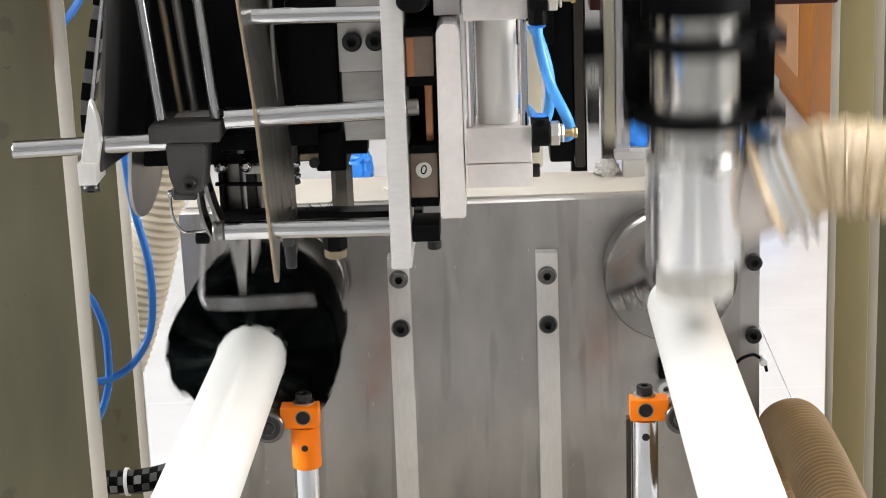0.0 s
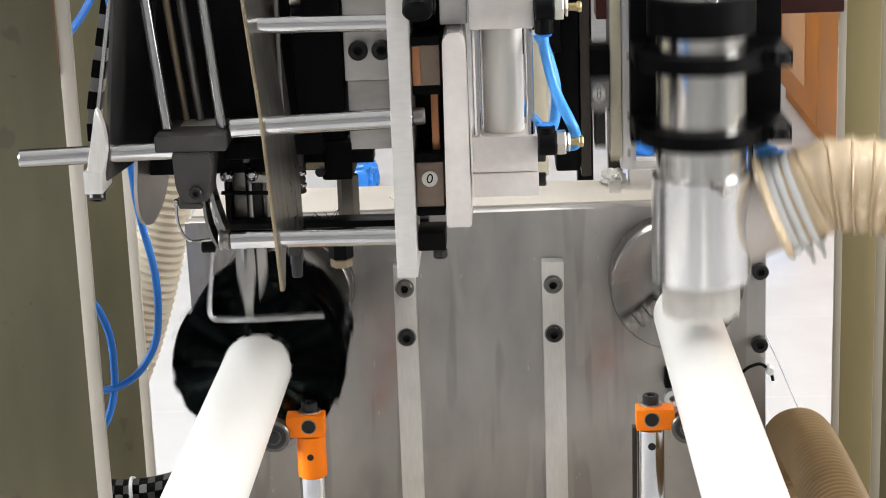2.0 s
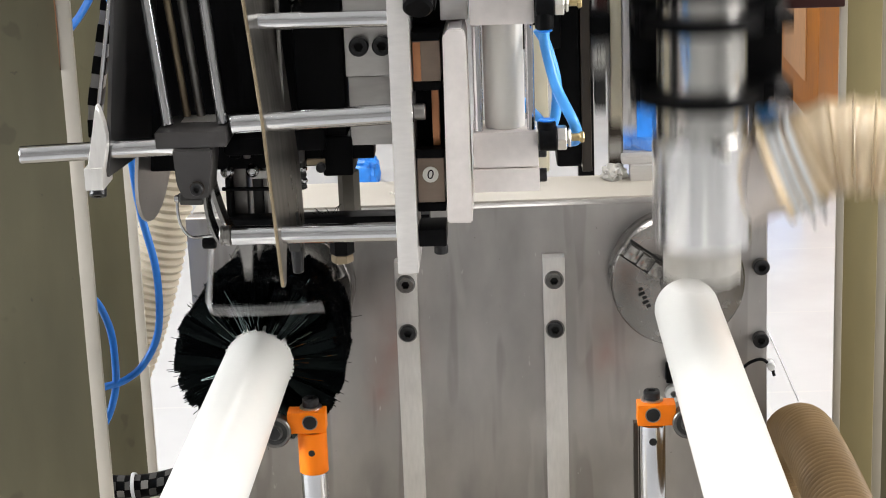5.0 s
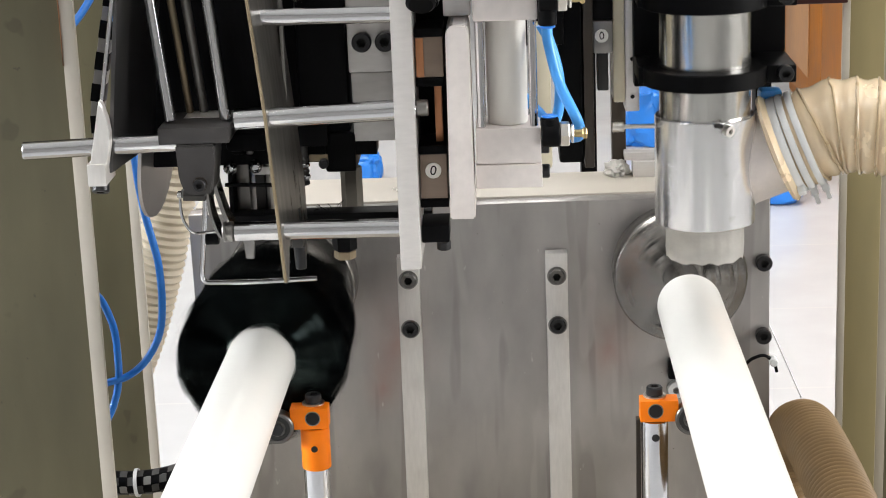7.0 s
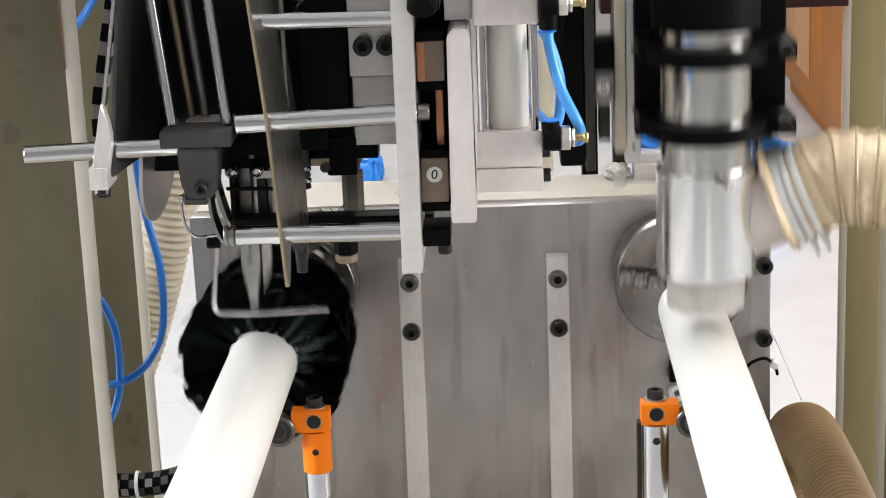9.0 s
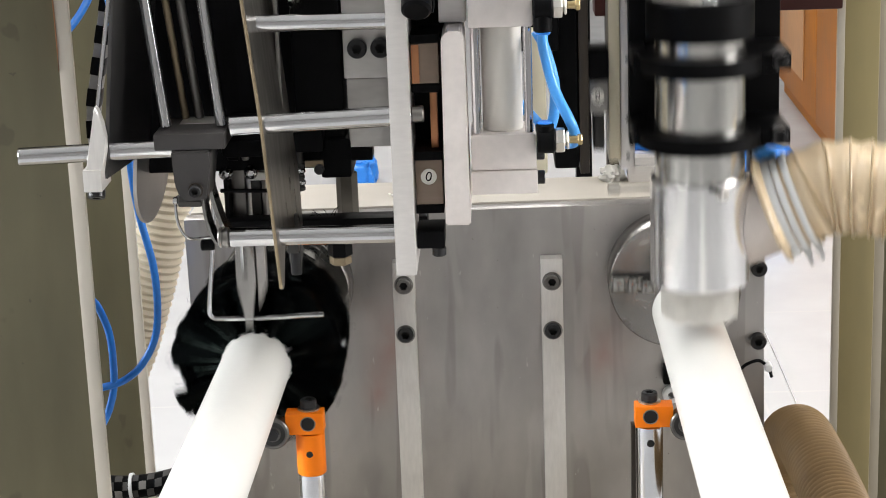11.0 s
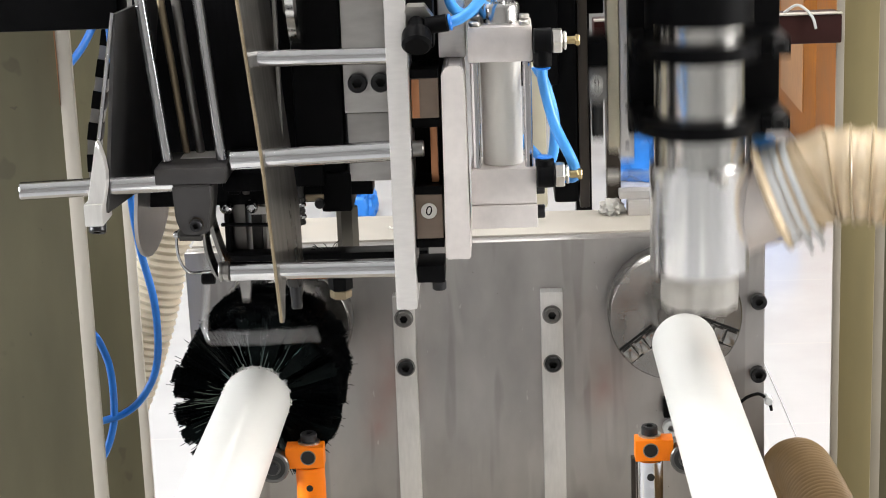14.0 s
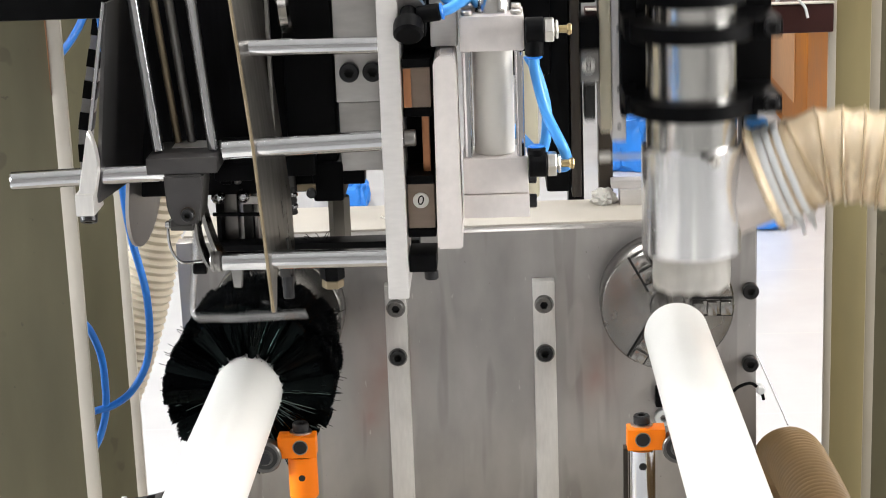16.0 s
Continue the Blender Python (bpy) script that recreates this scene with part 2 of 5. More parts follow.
M_WOODPALE = material("pale_wood_edge", (0.50, 0.27, 0.13), 0.5, 0.0, 0.2, 16, (6, 6, 1), 0.1, spec=0.2)
M_REDBEAM = material("dark_red_primer", (0.028, 0.006, 0.005), 0.5, 0.0, 0.2, 30, (1, 1, 1), 0.1, 0.2, (0.02, 0.008, 0.007), spec=0.2)
M_FIBRE = material("black_fibre_pack", (0.005, 0.005, 0.006), 0.6, 0.0, 0.5, 300, (1, 1, 0.05), 0.6, spec=0.06)
M_BROWNSTEEL = material("oily_brown_steel", (0.035, 0.026, 0.018), 0.4, 0.3, 0.3, 40, (3, 3, 0.6), 0.12, 0.3, (0.09, 0.06, 0.03))
M_RUST = material("rust_stain", (0.26, 0.125, 0.06), 0.7, 0.0, 0.4, 60, (1, 1, 0.3), 0.2, 0.5, (0.35, 0.27, 0.18))
M_SIDE = material("shaded_side_sheet", (0.10, 0.098, 0.10), 0.36, 0.9, 0.3, 30, (1, 3, 0.5), 0.05, 0.25, (0.04, 0.04, 0.04))
M_FEED = material("streaked_feed_sheet", (0.23, 0.22, 0.205), 0.3, 0.9, 0.5, 45, (5, 5, 0.35), 0.08, 0.5, (0.08, 0.07, 0.06))
M_STUD = material("dark_anodised_stud", (0.11, 0.10, 0.085), 0.3, 0.7, 0.15, 60)
M_BARESCREW = material("bare_screw_steel", (0.13, 0.125, 0.12), 0.32, 0.85, 0.25, 90)
M_RUBBER = material("rubber", (0.02, 0.02, 0.02), 0.55, 0.0, 0.2, 80)
M_WALL = material("hall_wall_plaster", (0.34, 0.335, 0.325), 0.8, 0.0, 0.06, 6, bump=0.2)
M_CEILING = material("hall_ceiling_paint", (0.46, 0.46, 0.45), 0.8, 0.0, 0.05, 5, bump=0.1)
M_STRIPE = material("grey_white_sleeve_stripe", (0.17, 0.163, 0.155), 0.55, 0.0, 0.25, 60, bump=0.2)
M_SLEEVE = material("grey_mesh_sleeve", (0.042, 0.040, 0.039), 0.6, 0.0, 0.4, 90, bump=0.3)
M_CLIP = material("cable_tie", (0.68, 0.69, 0.70), 0.35, 0.0, 0.1, 60)


def tile_material():
    m = material("white_floor_tile", (0.47, 0.475, 0.483), 0.22, 0.0, 0.04, 6, bump=0.03, dirt=0.06)
    n, l = m.node_tree.nodes, m.node_tree.links
    b = n["Principled BSDF"]
    old = b.inputs["Base Color"].links[0].from_socket
    co = n.new("ShaderNodeTexCoord")
    br = n.new("ShaderNodeTexBrick")
    br.offset = 0.0
    br.inputs["Scale"].default_value = 1.0
    br.inputs["Brick Width"].default_value = br.inputs["Row Height"].default_value = 0.6
    br.inputs["Mortar Size"].default_value = 0.004
    l.new(co.outputs["Object"], br.inputs["Vector"])
    mix = n.new("ShaderNodeMix")
    mix.data_type = "RGBA"
    l.new(br.outputs["Fac"], mix.inputs["Factor"])
    l.new(old, mix.inputs["A"])
    mix.inputs["B"].default_value = (0.50, 0.495, 0.49, 1)
    l.new(mix.outputs["Result"], b.inputs["Base Color"])
    return m


M_TILE = tile_material()


# Emission shared by the added ceiling diffusers and window panes.
def glow_material():
    m = bpy.data.materials.new("glow_panel")
    m.use_nodes = True
    b = m.node_tree.nodes["Principled BSDF"]
    b.inputs["Emission Color"].default_value = (1, 0.97, 0.93, 1)
    b.inputs["Emission Strength"].default_value = 6.0
    return m


M_GLOW = glow_material()


# ---- mesh tools ----
def box(bm, x0, x1, y0, y1, z0, z1, bevel=0.0, m=None):
    made = bmesh.ops.create_cube(bm, size=1.0)
    vs = made["verts"]
    for v in vs:
        v.co = Vector((x0 + (v.co.x + 0.5) * (x1 - x0), y0 + (v.co.y + 0.5) * (y1 - y0), z0 + (v.co.z + 0.5) * (z1 - z0)))
    if bevel:
        es = list({e for v in vs for e in v.link_edges})
        made = bmesh.ops.bevel(bm, geom=es, offset=bevel, segments=2, affect="EDGES", profile=0.6)
        vs = list({v for f in made["faces"] for v in f.verts} | {v for v in vs if v.is_valid})
    if m is not None:
        bmesh.ops.transform(bm, matrix=m, verts=vs)
    return vs


def axis_matrix(p0, p1):
    p0, p1 = Vector(p0), Vector(p1)
    return Matrix.Translation(p0) @ (p1 - p0).to_track_quat("Z", "Y").to_matrix().to_4x4()


def lathe(bm, p0, p1, profile, seg=40, closed=False):
    """Turn a profile of (radius, distance along the axis) about the axis p0 to p1."""
    m = axis_matrix(p0, p1)
    rings = []
    for r, d in profile:
        if r < 1e-6:
            rings.append([bm.verts.new(m @ Vector((0, 0, d)))])
        else:
            rings.append([bm.verts.new(m @ Vector((r * math.cos(2 * math.pi * i / seg), r * math.sin(2 * math.pi * i / seg), d))) for i in range(seg)])
    pairs = list(zip(rings, rings[1:]))
    if closed:
        pairs.append((rings[-1], rings[0]))
    for a, b in pairs:
        for i in range(seg):
            j = (i + 1) % seg
            if len(a) == 1 and len(b) > 1:
                bm.faces.new((a[0], b[j], b[i]))
            elif len(b) == 1 and len(a) > 1:
                bm.faces.new((a[i], a[j], b[0]))
            elif len(a) > 1:
                bm.faces.new((a[i], a[j], b[j], b[i]))


def rod(bm, p0, p1, r, seg=24, chamfer=0.0008):
    d = (Vector(p1) - Vector(p0)).length
    c = min(chamfer, r * 0.3)
    lathe(bm, p0, p1, [(0, 0), (r - c, 0), (r, c), (r, d - c), (r - c, d), (0, d)], seg)


def pipe(bm, p0, p1, r, inner, seg=40):
    d = (Vector(p1) - Vector(p0)).length
    c = 0.0007
    lathe(bm, p0, p1, [(inner, 0), (r - c, 0), (r, c), (r, d - c), (r - c, d), (inner, d)], seg, closed=True)


def smooth_path(points, steps=10):
    """Points along a Catmull-Rom curve."""
    ps = [Vector(p) for p in points]
    ps = [ps[0] * 2 - ps[1]] + ps + [ps[-1] * 2 - ps[-2]]
    out = []
    for a, b, c, d in zip(ps, ps[1:], ps[2:], ps[3:]):
        for k in range(steps):
            t = k / steps
            out.append(0.5 * (2 * b + (c - a) * t + (2 * a - 5 * b + 4 * c - d) * t * t + (3 * b - a - 3 * c + d) * t ** 3))
    out.append(ps[-2])
    return out


def sweep(bm, path, radius, seg=12):
    """A round tube along a path; radius is a number or a function of the distance along it."""
    rings, dist, side = [], 0.0, None
    for i, p in enumerate(path):
        way = (path[min(i + 1, len(path) - 1)] - path[max(i - 1, 0)]).normalized()
        if i:
            dist += (p - path[i - 1]).length
        if side is None:
            side = way.orthogonal().normalized()
        side = (side - way * side.dot(way)).normalized()
        up = way.cross(side)
        r = radius(dist) if callable(radius) else radius
        rings.append([bm.verts.new(p + r * (math.cos(a) * side + math.sin(a) * up)) for a in [2 * math.pi * k / seg for k in range(seg)]])
    for a, b in zip(rings, rings[1:]):
        for i in range(seg):
            j = (i + 1) % seg
            bm.faces.new((a[i], a[j], b[j], b[i]))
    bm.faces.new(rings[0][::-1])
    bm.faces.new(rings[-1])


def slab(bm, outline, y0, y1):
    """A plate with an outline in x and z, from y0 to y1."""
    front = [bm.verts.new((x, y0, z)) for x, z in outline]
    back = [bm.verts.new((x, y1, z)) for x, z in outline]
    bm.faces.new(front)
    bm.faces.new(back[::-1])
    for i in range(len(outline)):
        j = (i + 1) % len(outline)
        bm.faces.new((front[j], front[i], back[i], back[j]))


def mesh_of(name, bm, mat, smooth=True):
    bmesh.ops.recalc_face_normals(bm, faces=bm.faces)
    me = bpy.data.meshes.new(name)
    bm.to_mesh(me)
    bm.free()
    me.materials.append(mat)
    if smooth:
        me.polygons.foreach_set("use_smooth", [True] * len(me.polygons))
        me.set_sharp_from_angle(angle=radians(35))
    return me


def part(name, bm, mat, parent=None, label=""):
    ob = new(name, mesh_of(name, bm, mat))
    if parent is not None:
        ob.parent = parent
    if label:
        ob["label"] = label
    return ob


def finish(name, bm, mat, parent, shift, label):
    bmesh.ops.translate(bm, verts=bm.verts, vec=shift)
    return part(name, bm, mat, parent, label)


def thing(name, place, label, category, group="", kind=""):
    ob = new(name)
    ob.empty_display_size = 0.02
    ob.matrix_basis = pose(*place)
    return tagged(ob, label, category, group, kind)


def solid(name, bm, mat, label, category="", group="", kind=""):
    return tagged(part(name, bm, mat), label, category, group, kind)


def screw_mesh():
    """A socket head cap screw whose head points along -y; head diameter 1."""
    bm = bmesh.new()
    lathe(bm, (0, 0, 0), (0, -1, 0), [(0, 0), (0.5, 0), (0.5, 0.5), (0.44, 0.58), (0.3, 0.58)], 24)
    seg = 6
    ring = [bm.verts.new((0.3 * math.cos(a), -0.58, 0.3 * math.sin(a))) for a in [2 * math.pi * i / 24 for i in range(24)]]
    hexa = [bm.verts.new((0.26 * math.cos(a), -0.575, 0.26 * math.sin(a))) for a in [2 * math.pi * i / seg for i in range(seg)]]
    deep = [bm.verts.new((0.26 * math.cos(a), -0.31, 0.26 * math.sin(a))) for a in [2 * math.pi * i / seg for i in range(seg)]]
    for i in range(seg):
        j = (i + 1) % seg
        bm.faces.new((hexa[i], hexa[j], deep[j], deep[i]))
        k = i * 4
        for q in range(4):
            bm.faces.new((ring[k + q], ring[(k + q + 1) % 24], hexa[i if q < 2 else j]))
        bm.faces.new((ring[k + 2], hexa[j], hexa[i]))
    bm.faces.new(deep)
    inner = set(deep)
    for f in bm.faces:
        f.material_index = 1 if sum(v in inner for v in f.verts) >= 2 else 0
    me = mesh_of("cap_screw", bm, M_SCREW)
    me.materials.append(M_HOLE)
    return me


SCREW = screw_mesh()
SCREW_BARE = SCREW.copy()
SCREW_BARE.materials[0] = M_BARESCREW


def screw(parent, x, y, z, size, rx=0, rz=0, data=SCREW):
    ob = new("cap_screw", data)
    ob.parent = parent
    ob.matrix_basis = pose(x, y, z, rx, 0, rz) @ Matrix.Scale(size, 4)
    return ob


# ---- the hall ----
bm = bmesh.new()
box(bm, -7, 7, -6, 10, -0.2, 0)
solid("floor", bm, M_TILE, "glossy white tiled factory floor", "floor", kind="structure")
for nm, x0, x1, y0, y1 in (("wall_north", WEST - 0.2, EAST + 0.2, 10, 10.2), ("wall_south", WEST - 0.2, EAST + 0.2, -6.2, -6)):
    bm = bmesh.new()
    box(bm, x0, x1, y0, y1, 0, CEIL)
    solid(nm, bm, M_WALL, "plain plastered factory wall", "wall", kind="structure")
# Openings for the added side windows, limits in y and z.
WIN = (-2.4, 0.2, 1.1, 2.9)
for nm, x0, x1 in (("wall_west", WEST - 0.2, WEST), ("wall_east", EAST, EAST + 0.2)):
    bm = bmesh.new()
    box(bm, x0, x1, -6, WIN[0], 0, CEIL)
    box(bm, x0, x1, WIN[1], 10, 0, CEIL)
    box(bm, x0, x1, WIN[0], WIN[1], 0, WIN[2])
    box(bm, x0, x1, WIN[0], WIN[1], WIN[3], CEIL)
    solid(nm, bm, M_WALL, "plain plastered factory wall with an added window opening", "wall", kind="structure")


# Unseen window, added as a glowing panel that the metal reflects.
def added_hall_window(name, x):
    ob = thing(name, (x, (WIN[0] + WIN[1]) / 2, WIN[2]), "added glowing window with white frame, unseen", "window", kind="structure")
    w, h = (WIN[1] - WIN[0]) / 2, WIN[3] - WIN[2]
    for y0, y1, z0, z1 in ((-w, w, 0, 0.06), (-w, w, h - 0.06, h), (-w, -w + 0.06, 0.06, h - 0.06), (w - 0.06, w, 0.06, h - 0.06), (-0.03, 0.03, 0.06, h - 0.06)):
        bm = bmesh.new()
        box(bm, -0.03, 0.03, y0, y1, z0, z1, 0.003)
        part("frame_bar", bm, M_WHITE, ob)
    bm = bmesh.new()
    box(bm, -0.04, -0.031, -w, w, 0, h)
    part("glowing_pane", bm, M_GLOW, ob, "glowing pane, added as a side light")


added_hall_window("added_window_1", WEST - 0.08)
added_hall_window("added_window_2", EAST + 0.12)
bm = bmesh.new()
box(bm, -7.2, 7.2, -6.2, 10.2, CEIL, CEIL + 0.2)
solid("ceiling", bm, M_CEILING, "plain pale hall ceiling", "ceiling", kind="structure")


# Housing and glow for one assumed, unseen ceiling lamp.
def added_ceiling_light(x, y):
    ob = thing("added_ceiling_light", (x, y, CEIL), "assumed long white ceiling strip light, unseen", "ceiling light", "hall lights")
    bm = bmesh.new()
    box(bm, -0.33, 0.33, -0.8, 0.8, -0.08, 0, 0.004)
    part("housing", bm, M_WHITE, ob)
    bm = bmesh.new()
    box(bm, -0.30, 0.30, -0.76, 0.76, -0.1, -0.081, 0.004)
    part("diffuser", bm, M_GLOW, ob, "glowing diffuser")


for fx, fy, _ in FIXTURES:
    added_ceiling_light(fx, fy)

# ---- machine frame ----
bed = thing("machine_bed", (0, 0, 0), "grey beige painted steel machine bed", "machine")
bm = bmesh.new()
box(bm, -0.66, 0.66, -0.75, 0.3, 0.06, 0.60, 0.006)
part("body", bm, M_GREYEDGE, bed)
for px in (-0.55, 0.55):
    for py in (-0.65, 0.2):
        bm = bmesh.new()
        rod(bm, (px, py, 0), (px, py, 0.062), 0.04)
        part("foot", bm, M_RUBBER, bed, "black levelling foot")

plate = thing("back_plate", (0, 0, 0.6), "upright brushed steel back plate with scuffs", "machine plate")
bm = bmesh.new()
box(bm, -0.275, 0.277, 0, 0.02, 0, 0.469, 0.0015, pose(0, 0, 0, 0, -0.5, 0))
part("plate", bm, M_PLATE, plate)
for sz in (0.405, 0.332):
    screw(plate, 0.2675, -0.001, sz, 0.0155)
for x in (-0.0705, 0.0705):
    bm = bmesh.new()
    box(bm, x - 0.0105, x + 0.0105, -0.016, -0.001, 0.0, 0.423, 0.0012)
    st = part("guide_strip", bm, M_STRIP, plate, "pale milled aluminium strip")
    for sz in (0.401, 0.352):
        screw(st, x, -0.012, sz, 0.0155, data=SCREW_BARE if sz > 0.38 else SCREW)
        bm = bmesh.new()
        lathe(bm, (x, -0.0165, sz), (x, -1, sz), [(0.0074, 0), (0.0092, 0), (0.0092, 0.0004), (0.0074, 0.0004)], 24, closed=True)
        part("counterbore", bm, M_SHEET, st)
bm = bmesh.new()
box(bm, 0.176, 0.188, -0.012, -0.001, 0.292, 0.312, 0.002)
part("connector", bm, M_BLACK, plate, "small black cable connector")
bm = bmesh.new()
sweep(bm, smooth_path([(0.215, -0.004, 0.300), (0.243, -0.012, 0.303), (0.256, -0.016, 0.313), (0.268, -0.014, 0.315), (0.277, -0.012, 0.306), (0.280, -0.01, 0.297)]), 0.0016, 8)
part("cable", bm, M_BLACK, plate, "thin black looped cable")
bm = bmesh.new()
box(bm, 0.2700, 0.2762, 0.0205, 0.034, 0.384, 0.425, 0.0008)
part("edge_block", bm, M_BLACK, plate, "black block behind the plate edge")
bm = bmesh.new()
lathe(bm, (0.1840, -0.001, 0.2795), (0.1840, -1, 0.2795), [(0.0035, 0), (0.0085, 0), (0.0085, 0.006), (0.0075, 0.007), (0.0035, 0.007)], 24, closed=True)
part("cable_gland", bm, M_CLIP, plate, "pale cable gland")
bm = bmesh.new()
rod(bm, (0.276, -0.02, 0.309), (0.276, -0.006, 0.309), 0.004, 12)
part("cable_tie", bm, M_CLIP, plate)

beam = thing("cross_beam", (0, 0, 1.0), "beige painted steel cross beam behind the plate", "beam")
bm = bmesh.new()
box(bm, -0.275, 0.277, 0.022, 0.105, 0.0, 0.0705, 0.002, pose(0, 0, 0, 0, -0.5, 0))
part("beam", bm, M_BEIGE, beam)
bm = bmesh.new()
box(bm, -0.255, 0.255, 0.106, 0.16, -0.9, 0.06, 0.003)
part("support_leg", bm, M_BEIGE, beam)
bm = bmesh.new()
box(bm, 0.150, 0.235, 0.078, 0.104, 0.0715, 0.0875, 0.0012)
box(bm, 0.142, 0.235, 0.084, 0.102, 0.0876, 0.0955, 0.0010)
part("rear_rail", bm, M_ALU, beam, "stepped grey aluminium rail")
bm = bmesh.new()
bmesh.ops.create_icosphere(bm, subdivisions=3, radius=1)
for v in bm.verts:
    k = 1 + 0.5 * noise.noise(v.co * 2.4) + 0.2 * noise.noise(v.co * 6)
    v.co = Vector((0.135 + 0.0115 * v.co.x * k, 0.09 + 0.012 * v.co.y * k, max(0.0708, 0.0775 + 0.0095 * v.co.z * k)))
part("plastic_scrap", bm, M_CLEAR, beam, "crumpled clear plastic scrap")
bm = bmesh.new()
box(bm, 0.131, 0.145, 0.1055, 0.125, 0.0605, 0.2342, 0.0015)
part("rear_column", bm, M_BROWNSTEEL, beam, "dark brown oily steel column")

bm = bmesh.new()
for k in range(14):
    bmesh.ops.create_icosphere(bm, subdivisions=1, radius=0.0012 * (0.5 + random.random()), matrix=Matrix.Translation((-0.085 + 0.03 * random.random(), 0.03 + 0.06 * random.random(), 0.0707 + 0.0012)))
tagged(part("plastic_chips", bm, M_WHITE, beam, "white plastic chips on the beam"), kind="stuff")


def post(name, x0, x1, y0, y1, flange, label, paint=M_OLIVE, edge=M_PALE):
    ob = thing(name, ((x0 + x1) / 2, y0, 0), label, "machine post", "machine posts")
    w = (x1 - x0) / 2
    bm = bmesh.new()
    box(bm, -w, w, 0.003, 0.035, 0, 2.3, 0.002)
    part("body", bm, paint, ob)
    bm = bmesh.new()
    if flange > 0:
        box(bm, w - 0.0005, w + flange, 0, 0.006, 0, 2.3, 0.0012)
    else:
        box(bm, -w + flange, -w + 0.0005, 0, 0.006, 0, 2.3, 0.0012)
    part("edge_flange", bm, edge, ob, "pale worn edge flange")
    return ob


front = post("front_post", -0.66, -0.3495, -0.15, -0.03, 0.0120, "olive beige painted machine post with worn edge")
bm = bmesh.new()
slab(bm, [(0.1545, 1.24), (0.1553, 1.26), (0.1552, 1.5), (0.1530, 1.5), (0.1540, 1.36), (0.1534, 1.32), (0.1544, 1.29)], -0.0012, 0.004)
part("rust_line", bm, M_RUST, front, "rusty line along the flange")
post("rear_post", -0.70, -0.386, 0.25, 0.37, 0.010, "olive beige painted rear post behind blue hoses")
post("side_post", 0.363, 0.398, 0.10, 0.22, -0.007, "yellowish olive painted post beside the duct", M_OCHRE, M_GREYEDGE)
post("outer_post", 0.4125, 0.75, 0.13, 0.25, -0.0110, "olive beige painted outer post with grey flange", M_OLIVE, M_GREYEDGE)

bm = bmesh.new()
box(bm, -0.75, -0.262, -0.31, -0.27, 1.326, 1.40, 0.003)
solid("black_beam", bm, M_BLACK, "black painted horizontal beam on the front post", "beam")
bm = bmesh.new()
box(bm, 0.12, 0.36, 0.095, 0.135, 1.2345, 1.2625, 0.002)
red = thing("red_beam", (0.24, 0.095, 1.2345), "dark red primed steel beam with pale top edge", "beam")
finish("beam", bm, M_REDBEAM, red, (-0.24, -0.095, -1.2345), "")
bm = bmesh.new()
box(bm, 0.12, 0.36, 0.093, 0.104, 1.2630, 1.2645, 0.0004)
finish("top_edge", bm, M_PALE, red, (-0.24, -0.095, -1.2345), "pale top edge")
for tx in (0.275, 0.318):
    bm = bmesh.new()
    sweep(bm, smooth_path([(tx - 0.012, 0.11, 1.264), (tx, 0.10, 1.272), (tx + 0.012, 0.092, 1.262), (tx + 0.016, 0.090, 1.250)]), 0.0014, 6)
    solid("wire_tie", bm, M_CLIP, "white cable tie end on the red beam", "cable tie", "ties on the beam")

rear = thing("rear_machine", (0.22, 0.42, 0), "dark machinery with pale arm behind the red beam", "machine")
bm = bmesh.new()
box(bm, -0.10, 0.14, 0, 0.25, 1.27, 1.75, 0.004)
part("casing", bm, M_BLACK, rear)
bm = bmesh.new()
box(bm, -0.012, 0.012, -0.03, -0.002, -0.09, 0.09, 0.003, pose(-0.075, 0, 1.33, 0, 18, 0))
part("arm", bm, M_WHITE, rear, "pale diagonal arm")
for lx in (-0.09, 0.13):
    bm = bmesh.new()
    box(bm, lx - 0.01, lx + 0.01, 0.2, 0.24, 0, 1.275, 0.002)
    part("leg", bm, M_BLACK, rear)

# ---- distance ----
cab = thing("wooden_cabinet", (1.50, 5.1, 0), "tall orange brown wooden cabinet on the tiled floor", "cabinet")
bm = bmesh.new()
box(bm, -0.34, 0.4, -1.0, 0.86, 0.05, 2.1, 0.006)
part("body", bm, M_WOOD, cab)
for y0, y1, p0, p1 in ((-0.98, -0.112, -0.85, -0.60), (-0.105, 0.845, 0.16, 0.70)):
    bm = bmesh.new()
    box(bm, -0.36, -0.341, y0, y1, 0.07, 2.05, 0.004)
    d = part("door", bm, M_WOOD, cab)
    bm = bmesh.new()
    box(bm, -0.366, -0.3605, p0, p1, 0.17, 1.92, 0.003)
    part("door_panel", bm, M_WOODPALE, d, "paler wooden door panel")
    bm = bmesh.new()
    rod(bm, (-0.38, y0 + 0.07, 1.0), (-0.38, y0 + 0.07, 1.15), 0.006, 12)
    part("handle", bm, M_NICKEL, d)
bm = bmesh.new()
box(bm, -0.33, 0.38, -0.98, 0.84, 0, 0.049)
part("plinth", bm, M_WOOD, cab)


